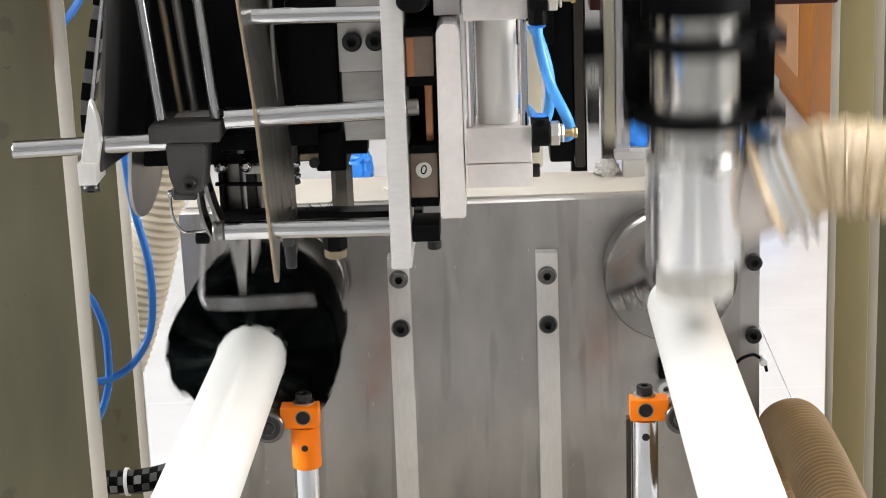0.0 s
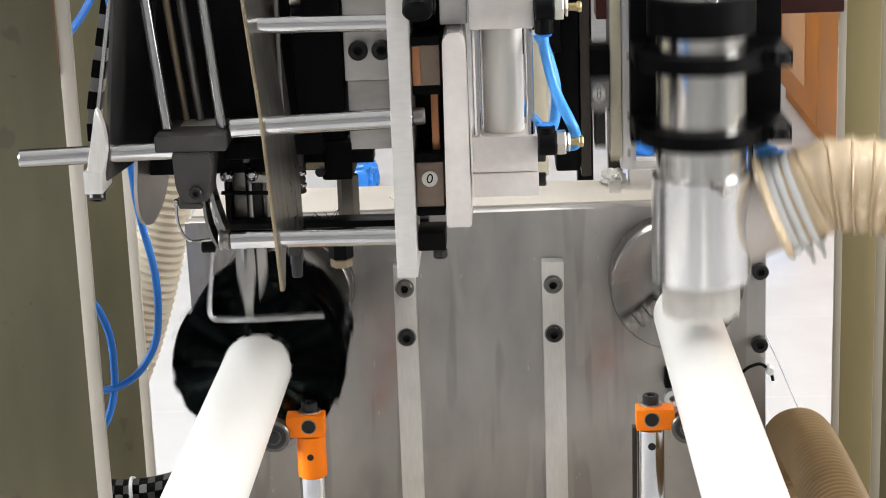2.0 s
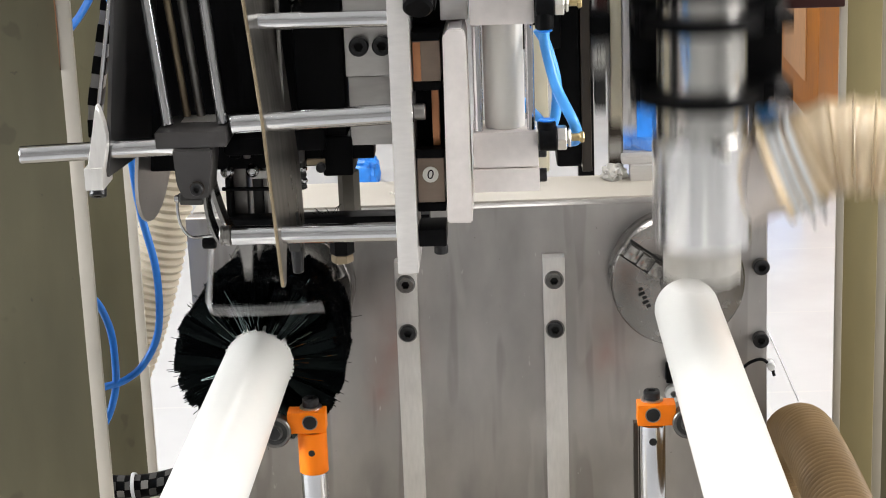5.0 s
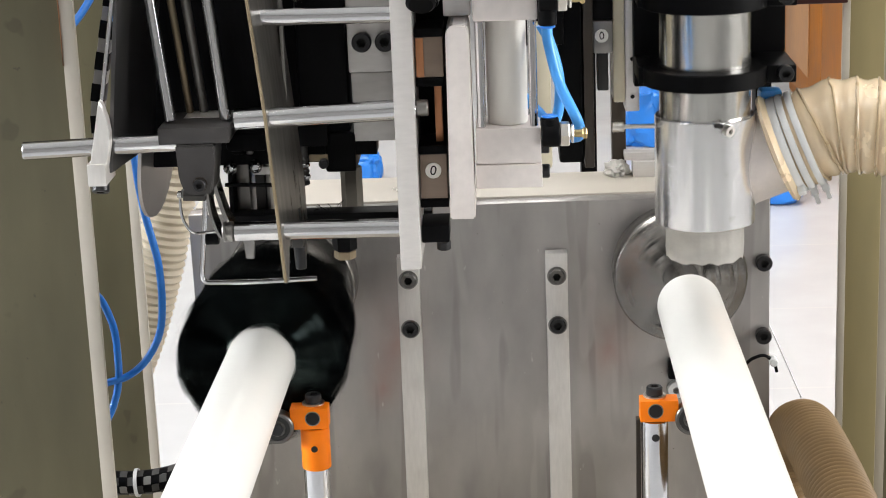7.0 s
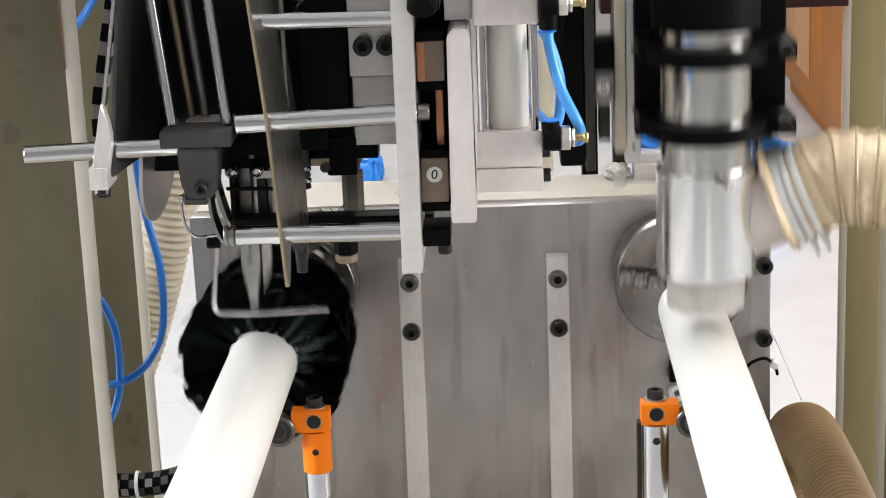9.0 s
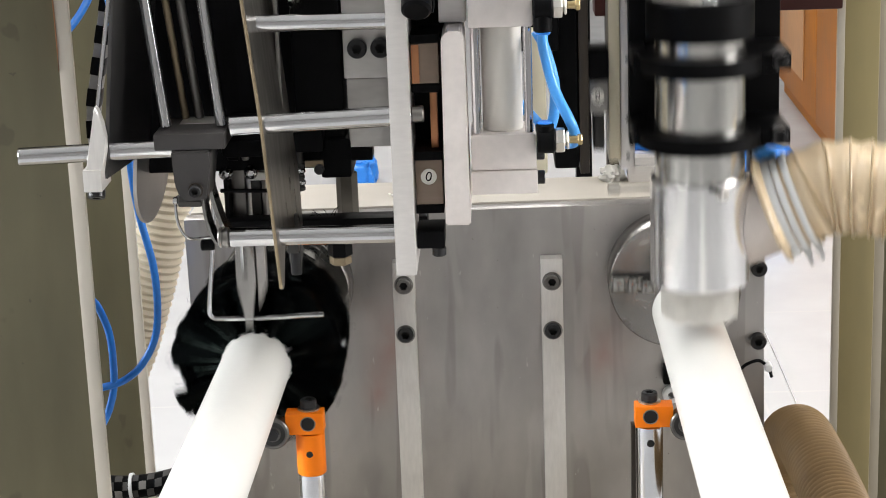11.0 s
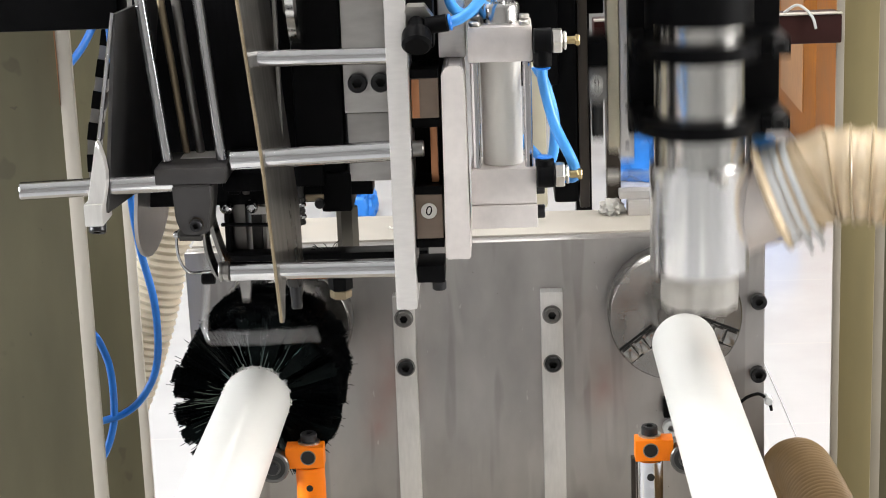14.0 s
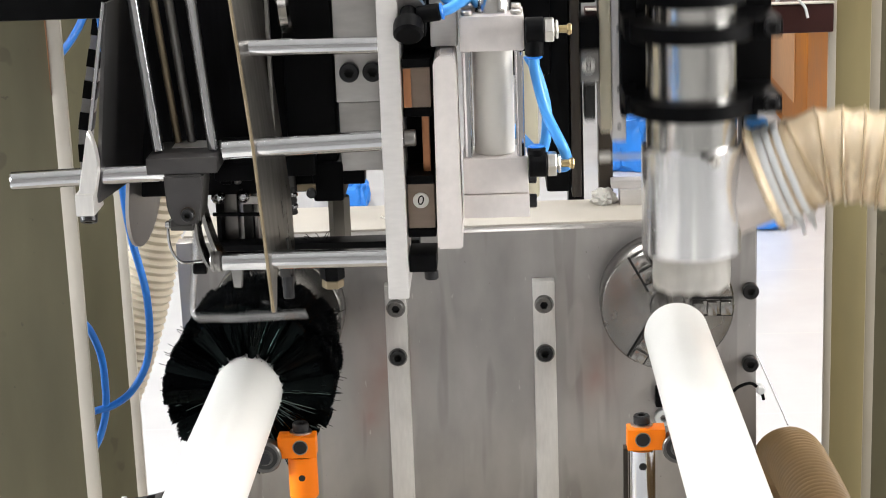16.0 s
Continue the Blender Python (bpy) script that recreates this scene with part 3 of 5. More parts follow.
def sack(x, y, r, h, seed):
    bm = bmesh.new()
    bmesh.ops.create_icosphere(bm, subdivisions=4, radius=1)
    for v in bm.verts:
        k = 1 + 0.22 * noise.noise(v.co * 2.2 + Vector((seed, 0, 0))) + 0.08 * noise.noise(v.co * 6 + Vector((seed, 3, 0)))
        v.co = Vector([math.copysign(abs(c) ** 0.55, c) * 0.92 for c in v.co])
        k += 0.10 * noise.noise(v.co * 11 + Vector((seed, 7, 2)))
        v.co = Vector((v.co.x * r * k, v.co.y * r * k, max(0, (v.co.z * k + 0.75) * h / 1.75)))
    ob = solid("plastic_sack", bm, M_BAG, "crumpled blue plastic sack on the floor", "sack", "blue sacks")
    ob.location = (x, y, 0)


sack(-0.470, 4.55, 0.072, 0.105, 1)
sack(0.50, 5.0, 0.085, 0.23, 5)
sack(0.84, 4.15, 0.12, 0.19, 9)


# ---- hoses and cables at the sides ----
def ribbed(pitch, r, depth):
    return lambda d: r + depth * (0.5 + 0.5 * math.cos(2 * math.pi * d / pitch))


def grooved(pitch, r, depth):
    """Broad crests with narrow grooves between them."""
    return lambda d: r + depth * (0.5 + 0.5 * math.cos(2 * math.pi * d / pitch)) ** 0.4


def dense(points, step):
    path = smooth_path(points, 40)
    out, left = [path[0]], 0.0
    for a, b in zip(path, path[1:]):
        length = (b - a).length
        while left + length >= step:
            k = (step - left) / length
            a = a.lerp(b, k)
            out.append(a.copy())
            length = (b - a).length
            left = 0.0
        left += length
    return out


bm = bmesh.new()
sweep(bm, dense([(-0.36, 0.46, 1.40), (-0.364, 0.46, 1.10), (-0.380, 0.45, 0.96), (-0.424, 0.45, 0.81), (-0.50, 0.45, 0.62), (-0.56, 0.45, 0.3), (-0.57, 0.45, 0.0)], 0.0016), ribbed(0.0092, 0.0280, 0.0034), 24)
solid("corrugated_hose", bm, M_PALEHOSE, "pale beige corrugated suction hose behind the rear post", "hose")

bm = bmesh.new()
sweep(bm, dense([(0.302, 0.12, 0.60), (0.302, 0.06, 0.78), (0.302, -0.03, 0.846), (0.303, -0.13, 0.860), (0.304, -0.3, 0.860), (0.305, -0.5, 0.854), (0.306, -0.72, 0.84)], 0.0008), grooved(0.0080, 0.0190, 0.0092), 36)
suction = thing("suction_hose", (0.306, -0.13, 0.6), "brown ribbed suction hose bending over the bed", "hose")
finish("hose", bm, M_BROWNHOSE, suction, (-0.306, 0.13, -0.6), "")
bm = bmesh.new()
lathe(bm, (0.305, -0.47, 0.855), (0.306, -0.60, 0.851), [(0.027, 0), (0.0305, 0.002), (0.0305, 0.09), (0.027, 0.092)], 40, closed=True)
finish("cuff", bm, M_PALEHOSE, suction, (-0.306, 0.13, -0.6), "pale hose cuff")

bm = bmesh.new()
sweep(bm, smooth_path([(0.268, 0.022, 0.953), (0.2775, 0.024, 0.932), (0.290, 0.012, 0.903), (0.302, -0.02, 0.874)], 8), 0.0008, 6)
solid("thin_cord", bm, M_CLIP, "thin grey cord from the plate down to the brown hose", "cord")

for nm, pts_ in (("air_hose", [(-0.330, -0.02, 1.30), (-0.318, -0.04, 1.14), (-0.311, -0.05, 1.087), (-0.301, -0.05, 1.03), (-0.303, -0.05, 0.975), (-0.318, -0.05, 0.942), (-0.340, -0.045, 0.922), (-0.366, -0.06, 0.918), (-0.40, -0.118, 0.918)]),
                 ("air_hose", [(-0.40, -0.118, 1.03), (-0.366, -0.06, 1.012), (-0.352, -0.045, 0.980), (-0.347, -0.05, 0.945), (-0.352, -0.045, 0.905), (-0.367, -0.06, 0.875), (-0.40, -0.118, 0.86)]),
                 ("air_hose", [(-0.31, -0.02, 1.37), (-0.337, -0.02, 1.305), (-0.352, -0.06, 1.27), (-0.38, -0.118, 1.24)])):
    bm = bmesh.new()
    sweep(bm, smooth_path(pts_, 12), 0.0036, 14)
    solid(nm, bm, M_BLUE, "blue plastic pneumatic hose", "air hose", "side air hoses")


rng_links = random.Random(3)


def striped_chain(points, step, w, label, pale=M_PALEHOSE):
    ob = thing("cable_chain", points[0], label, "cable chain", "cable chains")
    path = dense(points, step)
    for i, (a, b) in enumerate(zip(path, path[1:])):
        bm = bmesh.new()
        m = axis_matrix(a - path[0], b - path[0])
        d = (b - a).length
        k = 1.0 if i % 2 else 0.9
        box(bm, -w * k, w * k, -w * 0.8 * k, w * 0.8 * k, -0.001, d + 0.001, 0.001, m)
        part("link", bm, M_BLACK if i % 2 else pale, ob)
    return ob


striped_chain([(-0.318, -0.01, 1.36), (-0.330, -0.01, 1.29), (-0.345, -0.01, 1.22), (-0.354, -0.01, 1.17), (-0.352, -0.01, 1.10)], 0.0150, 0.0082, "black and white striped cable sleeve hanging by the post", M_STRIPE)


def chequered_sleeve(points, step, w):
    """A thick braided sleeve whose woven squares alternate black and grey in three rows."""
    ob = thing("cable_sleeve", points[0], "black and grey chequered braided cable sleeve lying low", "cable sleeve")
    path = dense(points, step)
    bm = bmesh.new()
    sweep(bm, [p - path[0] for p in path], w * 0.93, 20)
    part("core", bm, M_BLACK, ob)
    for i, (a, b) in enumerate(zip(path, path[1:])):
        lo, hi = a - path[0], b - path[0]
        for j in range(4):
            if (i + j) % 2:
                continue
            bm = bmesh.new()
            span = [math.radians(q) for q in (-72 + 40 * j, -55 + 40 * j, -36 + 40 * j)]
            near = [bm.verts.new(lo + Vector((0.0004, -w * math.cos(q), w * math.sin(q)))) for q in span]
            far = [bm.verts.new(hi + Vector((-0.0004, -w * math.cos(q), w * math.sin(q)))) for q in span]
            low = [bm.verts.new(p.co * 0.5 + q.co * 0.5 + Vector((0, 0.0015, 0))) for p, q in ((near[0], far[0]), (near[2], far[2]))]
            for k in (0, 1):
                bm.faces.new((near[k], near[k + 1], far[k + 1], far[k]))
            bm.faces.new((near[0], far[0], low[0]))
            bm.faces.new((far[2], near[2], low[1]))
            part("woven_square", bm, M_SLEEVE if rng_links.random() < 0.82 else M_STRIPE, ob)
    c = path[len(path) * 9 // 20] - path[0]
    bm = bmesh.new()
    lathe(bm, c, c + Vector((1, 0, 0.05)), [(w, -0.0018), (w + 0.0014, -0.0018), (w + 0.0014, 0.0018), (w, 0.0018)], 32, closed=True)
    part("cable_tie", bm, M_CLIP, ob, "pale cable tie")


chequered_sleeve([(-0.43, 0.1, 0.757), (-0.38, 0.1, 0.753), (-0.34, 0.1, 0.757), (-0.29, 0.1, 0.772)], 0.0085, 0.0135)


# ---- chucks and the two workpieces ----
AXIS_L, AXIS_R, AXIS_Z = -0.1793, 0.1845, 1.006


def chuck(parent):
    bm = bmesh.new()
    lathe(bm, (0, 0.0, 0), (0, -1, 0), [(0.02, 0.001), (0.055, 0.001), (0.055, 0.012), (0.061, 0.013), (0.062, 0.015), (0.062, 0.05), (0.0605, 0.0525), (0.046, 0.053), (0.017, 0.053), (0.017, 0.03)], 64)
    body = part("chuck_body", bm, M_CHUCK, parent, "turned steel chuck body")
    for k in range(3):
        m = pose(0, 0, 0, 0, 120 * k + 20, 0)
        bm = bmesh.new()
        box(bm, -0.0066, 0.0066, -0.057, -0.0535, 0.021, 0.0585, 0.0006, m)
        for q, (r0, r1, top) in enumerate(((0.0215, 0.0320, 0.067), (0.0355, 0.0445, 0.063), (0.0480, 0.0585, 0.0615))):
            box(bm, -0.0066, 0.0066, -top, -0.0568, r0, r1, 0.0012, m)
        part("jaw", bm, M_JAW, body, "stepped steel chuck jaw")
        bm = bmesh.new()
        for q in (-1, 1):
            box(bm, q * 0.0082 - 0.0011, q * 0.0082 + 0.0011, -0.0533, -0.0528, 0.022, 0.0600, 0.0, m)
        part("jaw_slot", bm, M_HOLE, body)
    # engraved maker's plate, unreadable
    bm = bmesh.new()
    for q in range(5):
        box(bm, -0.010 + q * 0.0045, -0.0072 + q * 0.0045, -0.0536, -0.0528, 0.032, 0.038 if q % 2 else 0.036, 0.0, pose(0, 0, 0, 0, 80, 0))
    part("engraving", bm, M_HOLE, body)
    return body


spin_left = thing("brush", (AXIS_L, 0, AXIS_Z), "white plastic tube being filled with black bristles, in a chuck", "brush")
chuck(spin_left)
bm = bmesh.new()
pipe(bm, (0, -0.055, 0), (0, -0.80, 0), 0.0285, 0.0215, 64)
part("tube", bm, M_TUBE, spin_left, "smooth white plastic tube")

spin_right = thing("tube", (AXIS_R, 0, AXIS_Z), "bare white plastic tube being drilled, on a chuck mandrel", "tube")
chuck(spin_right)
bm = bmesh.new()
pipe(bm, (0, -0.135, 0), (0, -0.80, 0), 0.0285, 0.0215, 64)
part("tube", bm, M_TUBE, spin_right, "smooth white plastic tube")
bm = bmesh.new()
rod(bm, (0, -0.04, 0), (0, -0.16, 0), 0.0165)
part("mandrel", bm, M_TURNED, spin_right, "steel mandrel")

BR_OUT, BR_IN = 0.0714, 0.0278
rng = random.Random(4)


def filament(verts, faces, base, tip, bend, w):
    """A three-sided filament in two bent pieces."""
    way = (tip - base).normalized()
    s = way.orthogonal().normalized()
    u = way.cross(s)
    mid = base.lerp(tip, 0.55) + bend
    n = len(verts)
    for p, r in ((base, w), (mid, w), (tip, w * 0.75)):
        for k in range(3):
            a = 2.094 * k
            verts.append(p + r * (math.cos(a) * s + math.sin(a) * u))
    for q in (0, 3):
        for k in range(3):
            j = (k + 1) % 3
            faces.append((n + q + k, n + q + j, n + q + 3 + j, n + q + 3 + k))
    faces.append((n + 6, n + 7, n + 8))


def tuft(verts, faces, m, count, spread, w=0.00042, length=BR_OUT):
    for _ in range(count):
        a, r = rng.uniform(0, 6.283), math.sqrt(rng.random())
        base = Vector((0.0022 * r * math.cos(a), 0.0022 * r * math.sin(a), BR_IN - 0.002))
        reach = length * (0.97 + 0.03 * rng.random() ** 0.5 + rng.gauss(0, 0.005))
        if rng.random() < 0.0009:
            reach *= rng.uniform(1.03, 1.16)
        tip = Vector((base.x + spread * r * math.cos(a) + rng.gauss(0, 0.0012), base.y + spread * 0.8 * r * math.sin(a) + rng.gauss(0, 0.0012), reach))
        bend = Vector((rng.gauss(0, 0.0007), rng.gauss(0, 0.0007), 0))
        filament(verts, faces, m @ base, m @ tip, m.to_3x3() @ bend, w)


def fibre_mesh(name, verts, faces, mat):
    me = bpy.data.meshes.new(name)
    me.from_pydata([tuple(v) for v in verts], [], faces)
    me.materials.append(mat)
    return me


PER_RING = 26
tuft_meshes = []
for k in range(5):
    vs, fs = [], []
    tuft(vs, fs, Matrix.Identity(4), 190, 0.0043, 0.00038, BR_OUT * (1.0, 0.95, 0.985, 0.92, 1.02)[k])
    tuft_meshes.append(fibre_mesh("tuft", vs, fs, M_BRISTLE))
RING_YS = [-0.249 + 0.0085 * i for i in range(14)]
for i, ry in enumerate(RING_YS[:4]):
    for k in range(PER_RING):
        ob = new("tuft", tuft_meshes[rng.randrange(5)])
        ob.parent = spin_left
        lean = (6, 3, 1, 0)[i]
        ob.matrix_basis = pose(0, ry, 0, 0, 360 * (k + 0.5 * (i % 2)) / PER_RING, 0) @ pose(0, 0, 0, -lean + rng.uniform(-3, 2), rng.uniform(-4.5, 4.5), rng.uniform(0, 360))
vs, fs = [], []
for i, ry in enumerate(RING_YS[4:]):
    for k in range(PER_RING):
        m = pose(0, ry, 0, 0, 360 * (k + 0.5 * (i % 2)) / PER_RING + rng.uniform(-2, 2), 0) @ pose(0, 0, 0, rng.uniform(-2, 2), rng.uniform(-2.5, 2.5), 0)
        tuft(vs, fs, m, 90, 0.0064, 0.00042, BR_OUT * rng.uniform(0.92, 1.0))
rest = new("bristles", fibre_mesh("bristles", vs, fs, M_BRISTLE))
rest.parent = spin_left
tagged(rest, "dense black nylon bristles", kind="stuff")
# extra glossy fibres, added among the tufts to carry the bright glints
vs, fs = [], []
for k in range(130):
    m = pose(0, -0.2520 + rng.uniform(-0.002, 0.012), 0, 0, rng.uniform(0, 360), 0) @ pose(0, 0, 0, rng.uniform(-9, 2), rng.uniform(-5, 5), 0)
    tuft(vs, fs, m, rng.randrange(1, 6), 0.005, rng.uniform(0.0003, 0.0005), BR_OUT * rng.uniform(0.55, 0.97))
ob = new("glint_bristles", fibre_mesh("glint_bristles", vs, fs, M_SHINE))
ob.parent = spin_left
tagged(ob, "glossy bristles added for the glints", kind="stuff")
# white plastic burrs round the first holes
bm = bmesh.new()
for k in range(PER_RING * 2):
    a = 2 * math.pi * k / PER_RING / 2
    x, z = 0.0288 * math.sin(a), 0.0288 * math.cos(a)
    bmesh.ops.create_icosphere(bm, subdivisions=1, radius=0.0014 * rng.uniform(0.4, 1.2), matrix=Matrix.Translation((x, -0.2535 + rng.uniform(-0.001, 0.003), z)) @ Matrix.Diagonal((rng.uniform(0.4, 1.2), rng.uniform(0.6, 1.8), rng.uniform(0.5, 1.5), 1)))
part("burrs", bm, M_TUBE, spin_left, "white plastic burrs")


# ---- tube rests ----
def tube_rest(x, z, side, sleeve, label):
    ob = thing("tube_rest", (x, -0.285, 0.6), label, "tube support", "tube rests")
    h = z - 0.6
    bm = bmesh.new()
    box(bm, -0.0185 if side < 0 else -0.0125, 0.0128 if side < 0 else 0.0185, -0.013, 0.004, h - 0.0095, h + 0.0085, 0.0010)
    br = part("clamp_block", bm, M_ORANGE, ob, "orange enamelled clamp block")
    # Flat dark disc for the hole's shade, bare ring for its lit rim.
    bm = bmesh.new()
    lathe(bm, (0, -0.0133, h), (0, -1, h), [(0, 0.0), (0.0055, 0.0)], 24)
    part("bore", bm, M_HOLE, br)
    bm = bmesh.new()
    lathe(bm, (0, -0.0128, h), (0, -1, h), [(0.0054, 0), (0.0064, 0), (0.0062, 0.0008), (0.0056, 0.0008)], 32, closed=True)
    part("bore_rim", bm, M_SHEET, br, "worn bare ring for the lit rim of the bore")
    screw(ob, 0, 0, h + 0.0092, 0.0135, rx=-90)
    bm = bmesh.new()
    lathe(bm, (0, 0, h + 0.0086), (0, 0, 2), [(0.0, 0), (0.0092, 0), (0.0092, 0.0014), (0, 0.0014)], 24)
    part("washer", bm, M_NICKEL, ob)
    if sleeve:
        bm = bmesh.new()
        pipe(bm, (0, 0, h - 0.047), (0, 0, h - 0.011), 0.0120, 0.0111, 40)
        sl = part("sleeve", bm, M_ORANGE, ob, "orange enamelled sleeve")
        bm = bmesh.new()
        lathe(bm, (0, -0.0123, h - 0.027), (0, -1, h - 0.027), [(0, 0), (0.0028, 0)], 16)
        part("pin_hole", bm, M_HOLE, sl)
    bm = bmesh.new()
    rod(bm, (0, 0, 0), (0, 0, h - 0.011), 0.0110, 40)
    po = part("column", bm, M_CHROME, ob, "chromed round column")
    if not sleeve:
        bm = bmesh.new()
        box(bm, -0.0150, -0.0114, 0.0, 0.010, 0, h - 0.012, 0.0006)
        part("flat_bar", bm, M_BROWNSTEEL, ob, "dark flat bar beside the column")
        bm = bmesh.new()
        lathe(bm, (0, -0.0112, h - 0.024), (0, -1, h - 0.024), [(0, 0), (0.0032, 0)], 16)
        part("pin_hole", bm, M_HOLE, po)
    rx, rz = side * 0.0290, h - 0.007
    bm = bmesh.new()
    lathe(bm, (rx, -0.004, rz), (rx, -1, rz), [(0.0045, 0), (0.0125, 0), (0.0135, 0.001), (0.0135, 0.011), (0.0125, 0.012), (0.0105, 0.012), (0.0105, 0.011), (0.007, 0.011), (0.0065, 0.012), (0.0045, 0.012)], 40)
    ro = part("roller", bm, M_BARESCREW, ob, "ball bearing roller")
    bm = bmesh.new()
    lathe(bm, (rx, -0.0152, rz), (rx, -1, rz), [(0.0066, 0), (0.0104, 0)], 32)
    part("seal", bm, M_RUBBER, ro)
    bm = bmesh.new()
    lathe(bm, (rx, -0.001, rz), (rx, -1, rz), [(0, 0), (0.005, 0), (0.005, 0.015), (0.0054, 0.0152), (0.0054, 0.018), (0, 0.018)], 6)
    part("axle_bolt", bm, M_SCREW, ro)


tube_rest(-0.1375, 0.969, -1, True, "orange clamp with bearing roller on a chrome column")
tube_rest(0.1415, 0.968, 1, False, "orange clamp block and roller on bare chrome column")


# ---- tufting head ----
head = thing("tufting_machine", (-0.1, -0.4, 1.15), "steel and aluminium tufting head with guide bars", "tufting machine")


def at_head(name, mat, label=""):
    """Start a part of the tufting head in the coordinates of the place."""
    bm = bmesh.new()
    return bm, lambda: finish(name, bm, mat, head, (0.1, 0.4, -1.15), label)


def head_box(name, mat, x0, x1, y0, y1, z0, z1, bevel=0.0012, label="", m=None):
    bm, done = at_head(name, mat, label)
    box(bm, x0, x1, y0, y1, z0, z1, bevel, m)
    return done()


def head_rod(name, mat, p0, p1, r, seg=32, label=""):
    bm, done = at_head(name, mat, label)
    rod(bm, p0, p1, r, seg)
    return done()


def head_screw(x, y, z, size, rx=0, rz=0):
    return screw(head, x + 0.1, y + 0.4, z - 1.15, size, rx, rz)


head_rod("guide_bar", M_CHROME, (-0.1662, -0.428, 1.2458), (-0.0362, -0.428, 1.2498), 0.0074, label="chromed guide bar")
head_rod("guide_bar", M_CHROME, (-0.1475, -0.415, 1.3163), (-0.045, -0.415, 1.3155), 0.0062, label="chromed guide bar")
head_rod("guide_bar", M_CHROME, (-0.1715, -0.428, 1.1636), (-0.046, -0.428, 1.1630), 0.0069, label="chromed guide bar")
head_box("rear_bar", M_BLACK, -0.186, -0.030, -0.372, -0.352, 1.148, 1.1605, 0.001, "black steel bar")
head_rod("long_bar", M_CHROME, (-0.314, -0.45, 1.2325), (-0.180, -0.43, 1.2325), 0.0066, label="chromed cross bar")
head_rod("bar_end", M_SHEET, (-0.0361, -0.428, 1.2502), (-0.0275, -0.428, 1.2504), 0.0060, label="aluminium bar end")

# clamp carrying the guide rods
head_box("rod_carrier", M_GREYPAINT, -0.2185, -0.1680, -0.445, -0.385, 1.2325, 1.2445, 0.0015, "dark grey rod carrier plate")
bm, done = at_head("clamp", M_GREYPAINT, "dark grey tapered clamp block")
slab(bm, [(-0.2065, 1.2323), (-0.2055, 1.208), (-0.2025, 1.199), (-0.1980, 1.1955), (-0.1825, 1.197), (-0.1790, 1.222), (-0.1785, 1.2323)], -0.447, -0.41)
bmesh.ops.bevel(bm, geom=list(bm.edges), offset=0.0014, segments=2, affect="EDGES")
done()
bm, done = at_head("clamp_dust", M_STRIP, "worn bare patch on the carrier")
slab(bm, [(-0.205, 1.2447), (-0.199, 1.2452), (-0.185, 1.2450), (-0.178, 1.2446)], -0.412, -0.388)
done()
bm, done = at_head("clamp_washer", M_BROWNSTEEL, "oily brass washer")
lathe(bm, (-0.1905, -0.4472, 1.2040), (-0.1905, -1, 1.2040), [(0, 0), (0.0054, 0), (0.0054, 0.0008), (0, 0.0008)], 24)
done()
head_screw(-0.1905, -0.4478, 1.2040, 0.0092)
head_rod("side_bolt", M_DARKSTEEL, (-0.2060, -0.432, 1.1930), (-0.1890, -0.432, 1.1925), 0.0046, 6, "dark hexagonal side bolt")
head_rod("side_bolt_end", M_CHROME, (-0.2100, -0.432, 1.1931), (-0.2061, -0.432, 1.1930), 0.0028, 16)
for (x0, z0, y0), (x1, z1), r, mm in (((-0.2100, 1.2455, -0.425), (-0.2180, 1.329), 0.0042, M_CHROME), ((-0.1705, 1.2455, -0.425), (-0.1775, 1.328), 0.0042, M_CHROME),
                                      ((-0.2010, 1.2446, -0.392), (-0.2090, 1.323), 0.0028, M_EDGE), ((-0.1908, 1.2446, -0.392), (-0.1984, 1.323), 0.0034, M_SHEET)):
    k = 2.6
    head_rod("guide_rod", mm, (x0 - 0.002, y0, z0), (x0 - 0.002 + (x1 - x0) * k, y0, z0 + (z1 - z0) * k), r)

# black bristle magazine behind the rods
bm, done = at_head("magazine", M_FIBRE, "pack of uncut black bristle fibres")
box(bm, -0.243, -0.150, -0.355, -0.25, 1.195, 1.47, 0.004)
done()

# side plate with rounded foot, seen nearly edge on
def leaning_plate(name, mat, prof, label):
    bm, done = at_head(name, mat, label)
    m = Matrix.Translation((-0.2385, -0.452, 0)) @ pose(0, 0, 0, 0, 0, -8)
    f0 = [bm.verts.new(m @ Vector(((z - 1.356) * 0.115, d, z))) for d, z in prof]
    f1 = [bm.verts.new(m @ Vector((0.0028 + (z - 1.356) * 0.115, d, z))) for d, z in prof]
    bm.faces.new(f0)
    bm.faces.new(f1[::-1])
    for i in range(len(prof)):
        k = (i + 1) % len(prof)
        bm.faces.new((f0[k], f0[i], f1[i], f1[k]))
    return done()


# One reflective sheet: its dark top and lit foot are put into two colours.
leaning_plate("side_plate", M_SIDE, [(0.0, 1.215), (0.0, 1.356), (0.15, 1.356), (0.15, 1.222), (0.06, 1.215)], "thin steel side plate, upper face darkened")
leaning_plate("plate_foot", M_PLATE, [(0.15, 1.221), (0.150, 1.200)] + [(0.108 + 0.042 * math.cos(a), 1.200 - 0.045 * math.sin(a)) for a in [math.pi * i / 12 for i in range(1, 12)]] + [(0.066, 1.200), (0.066, 1.2145)], "rounded lit foot of the side plate")
# arm on the side plate
bm, done = at_head("arm", M_STRIP, "milled aluminium arm")
slab(bm, [(-0.2665, 1.2135), (-0.2545, 1.2135), (-0.2492, 1.238), (-0.2490, 1.246), (-0.2503, 1.256), (-0.2525, 1.265), (-0.2545, 1.2695), (-0.2562, 1.262)], -0.462, -0.452)
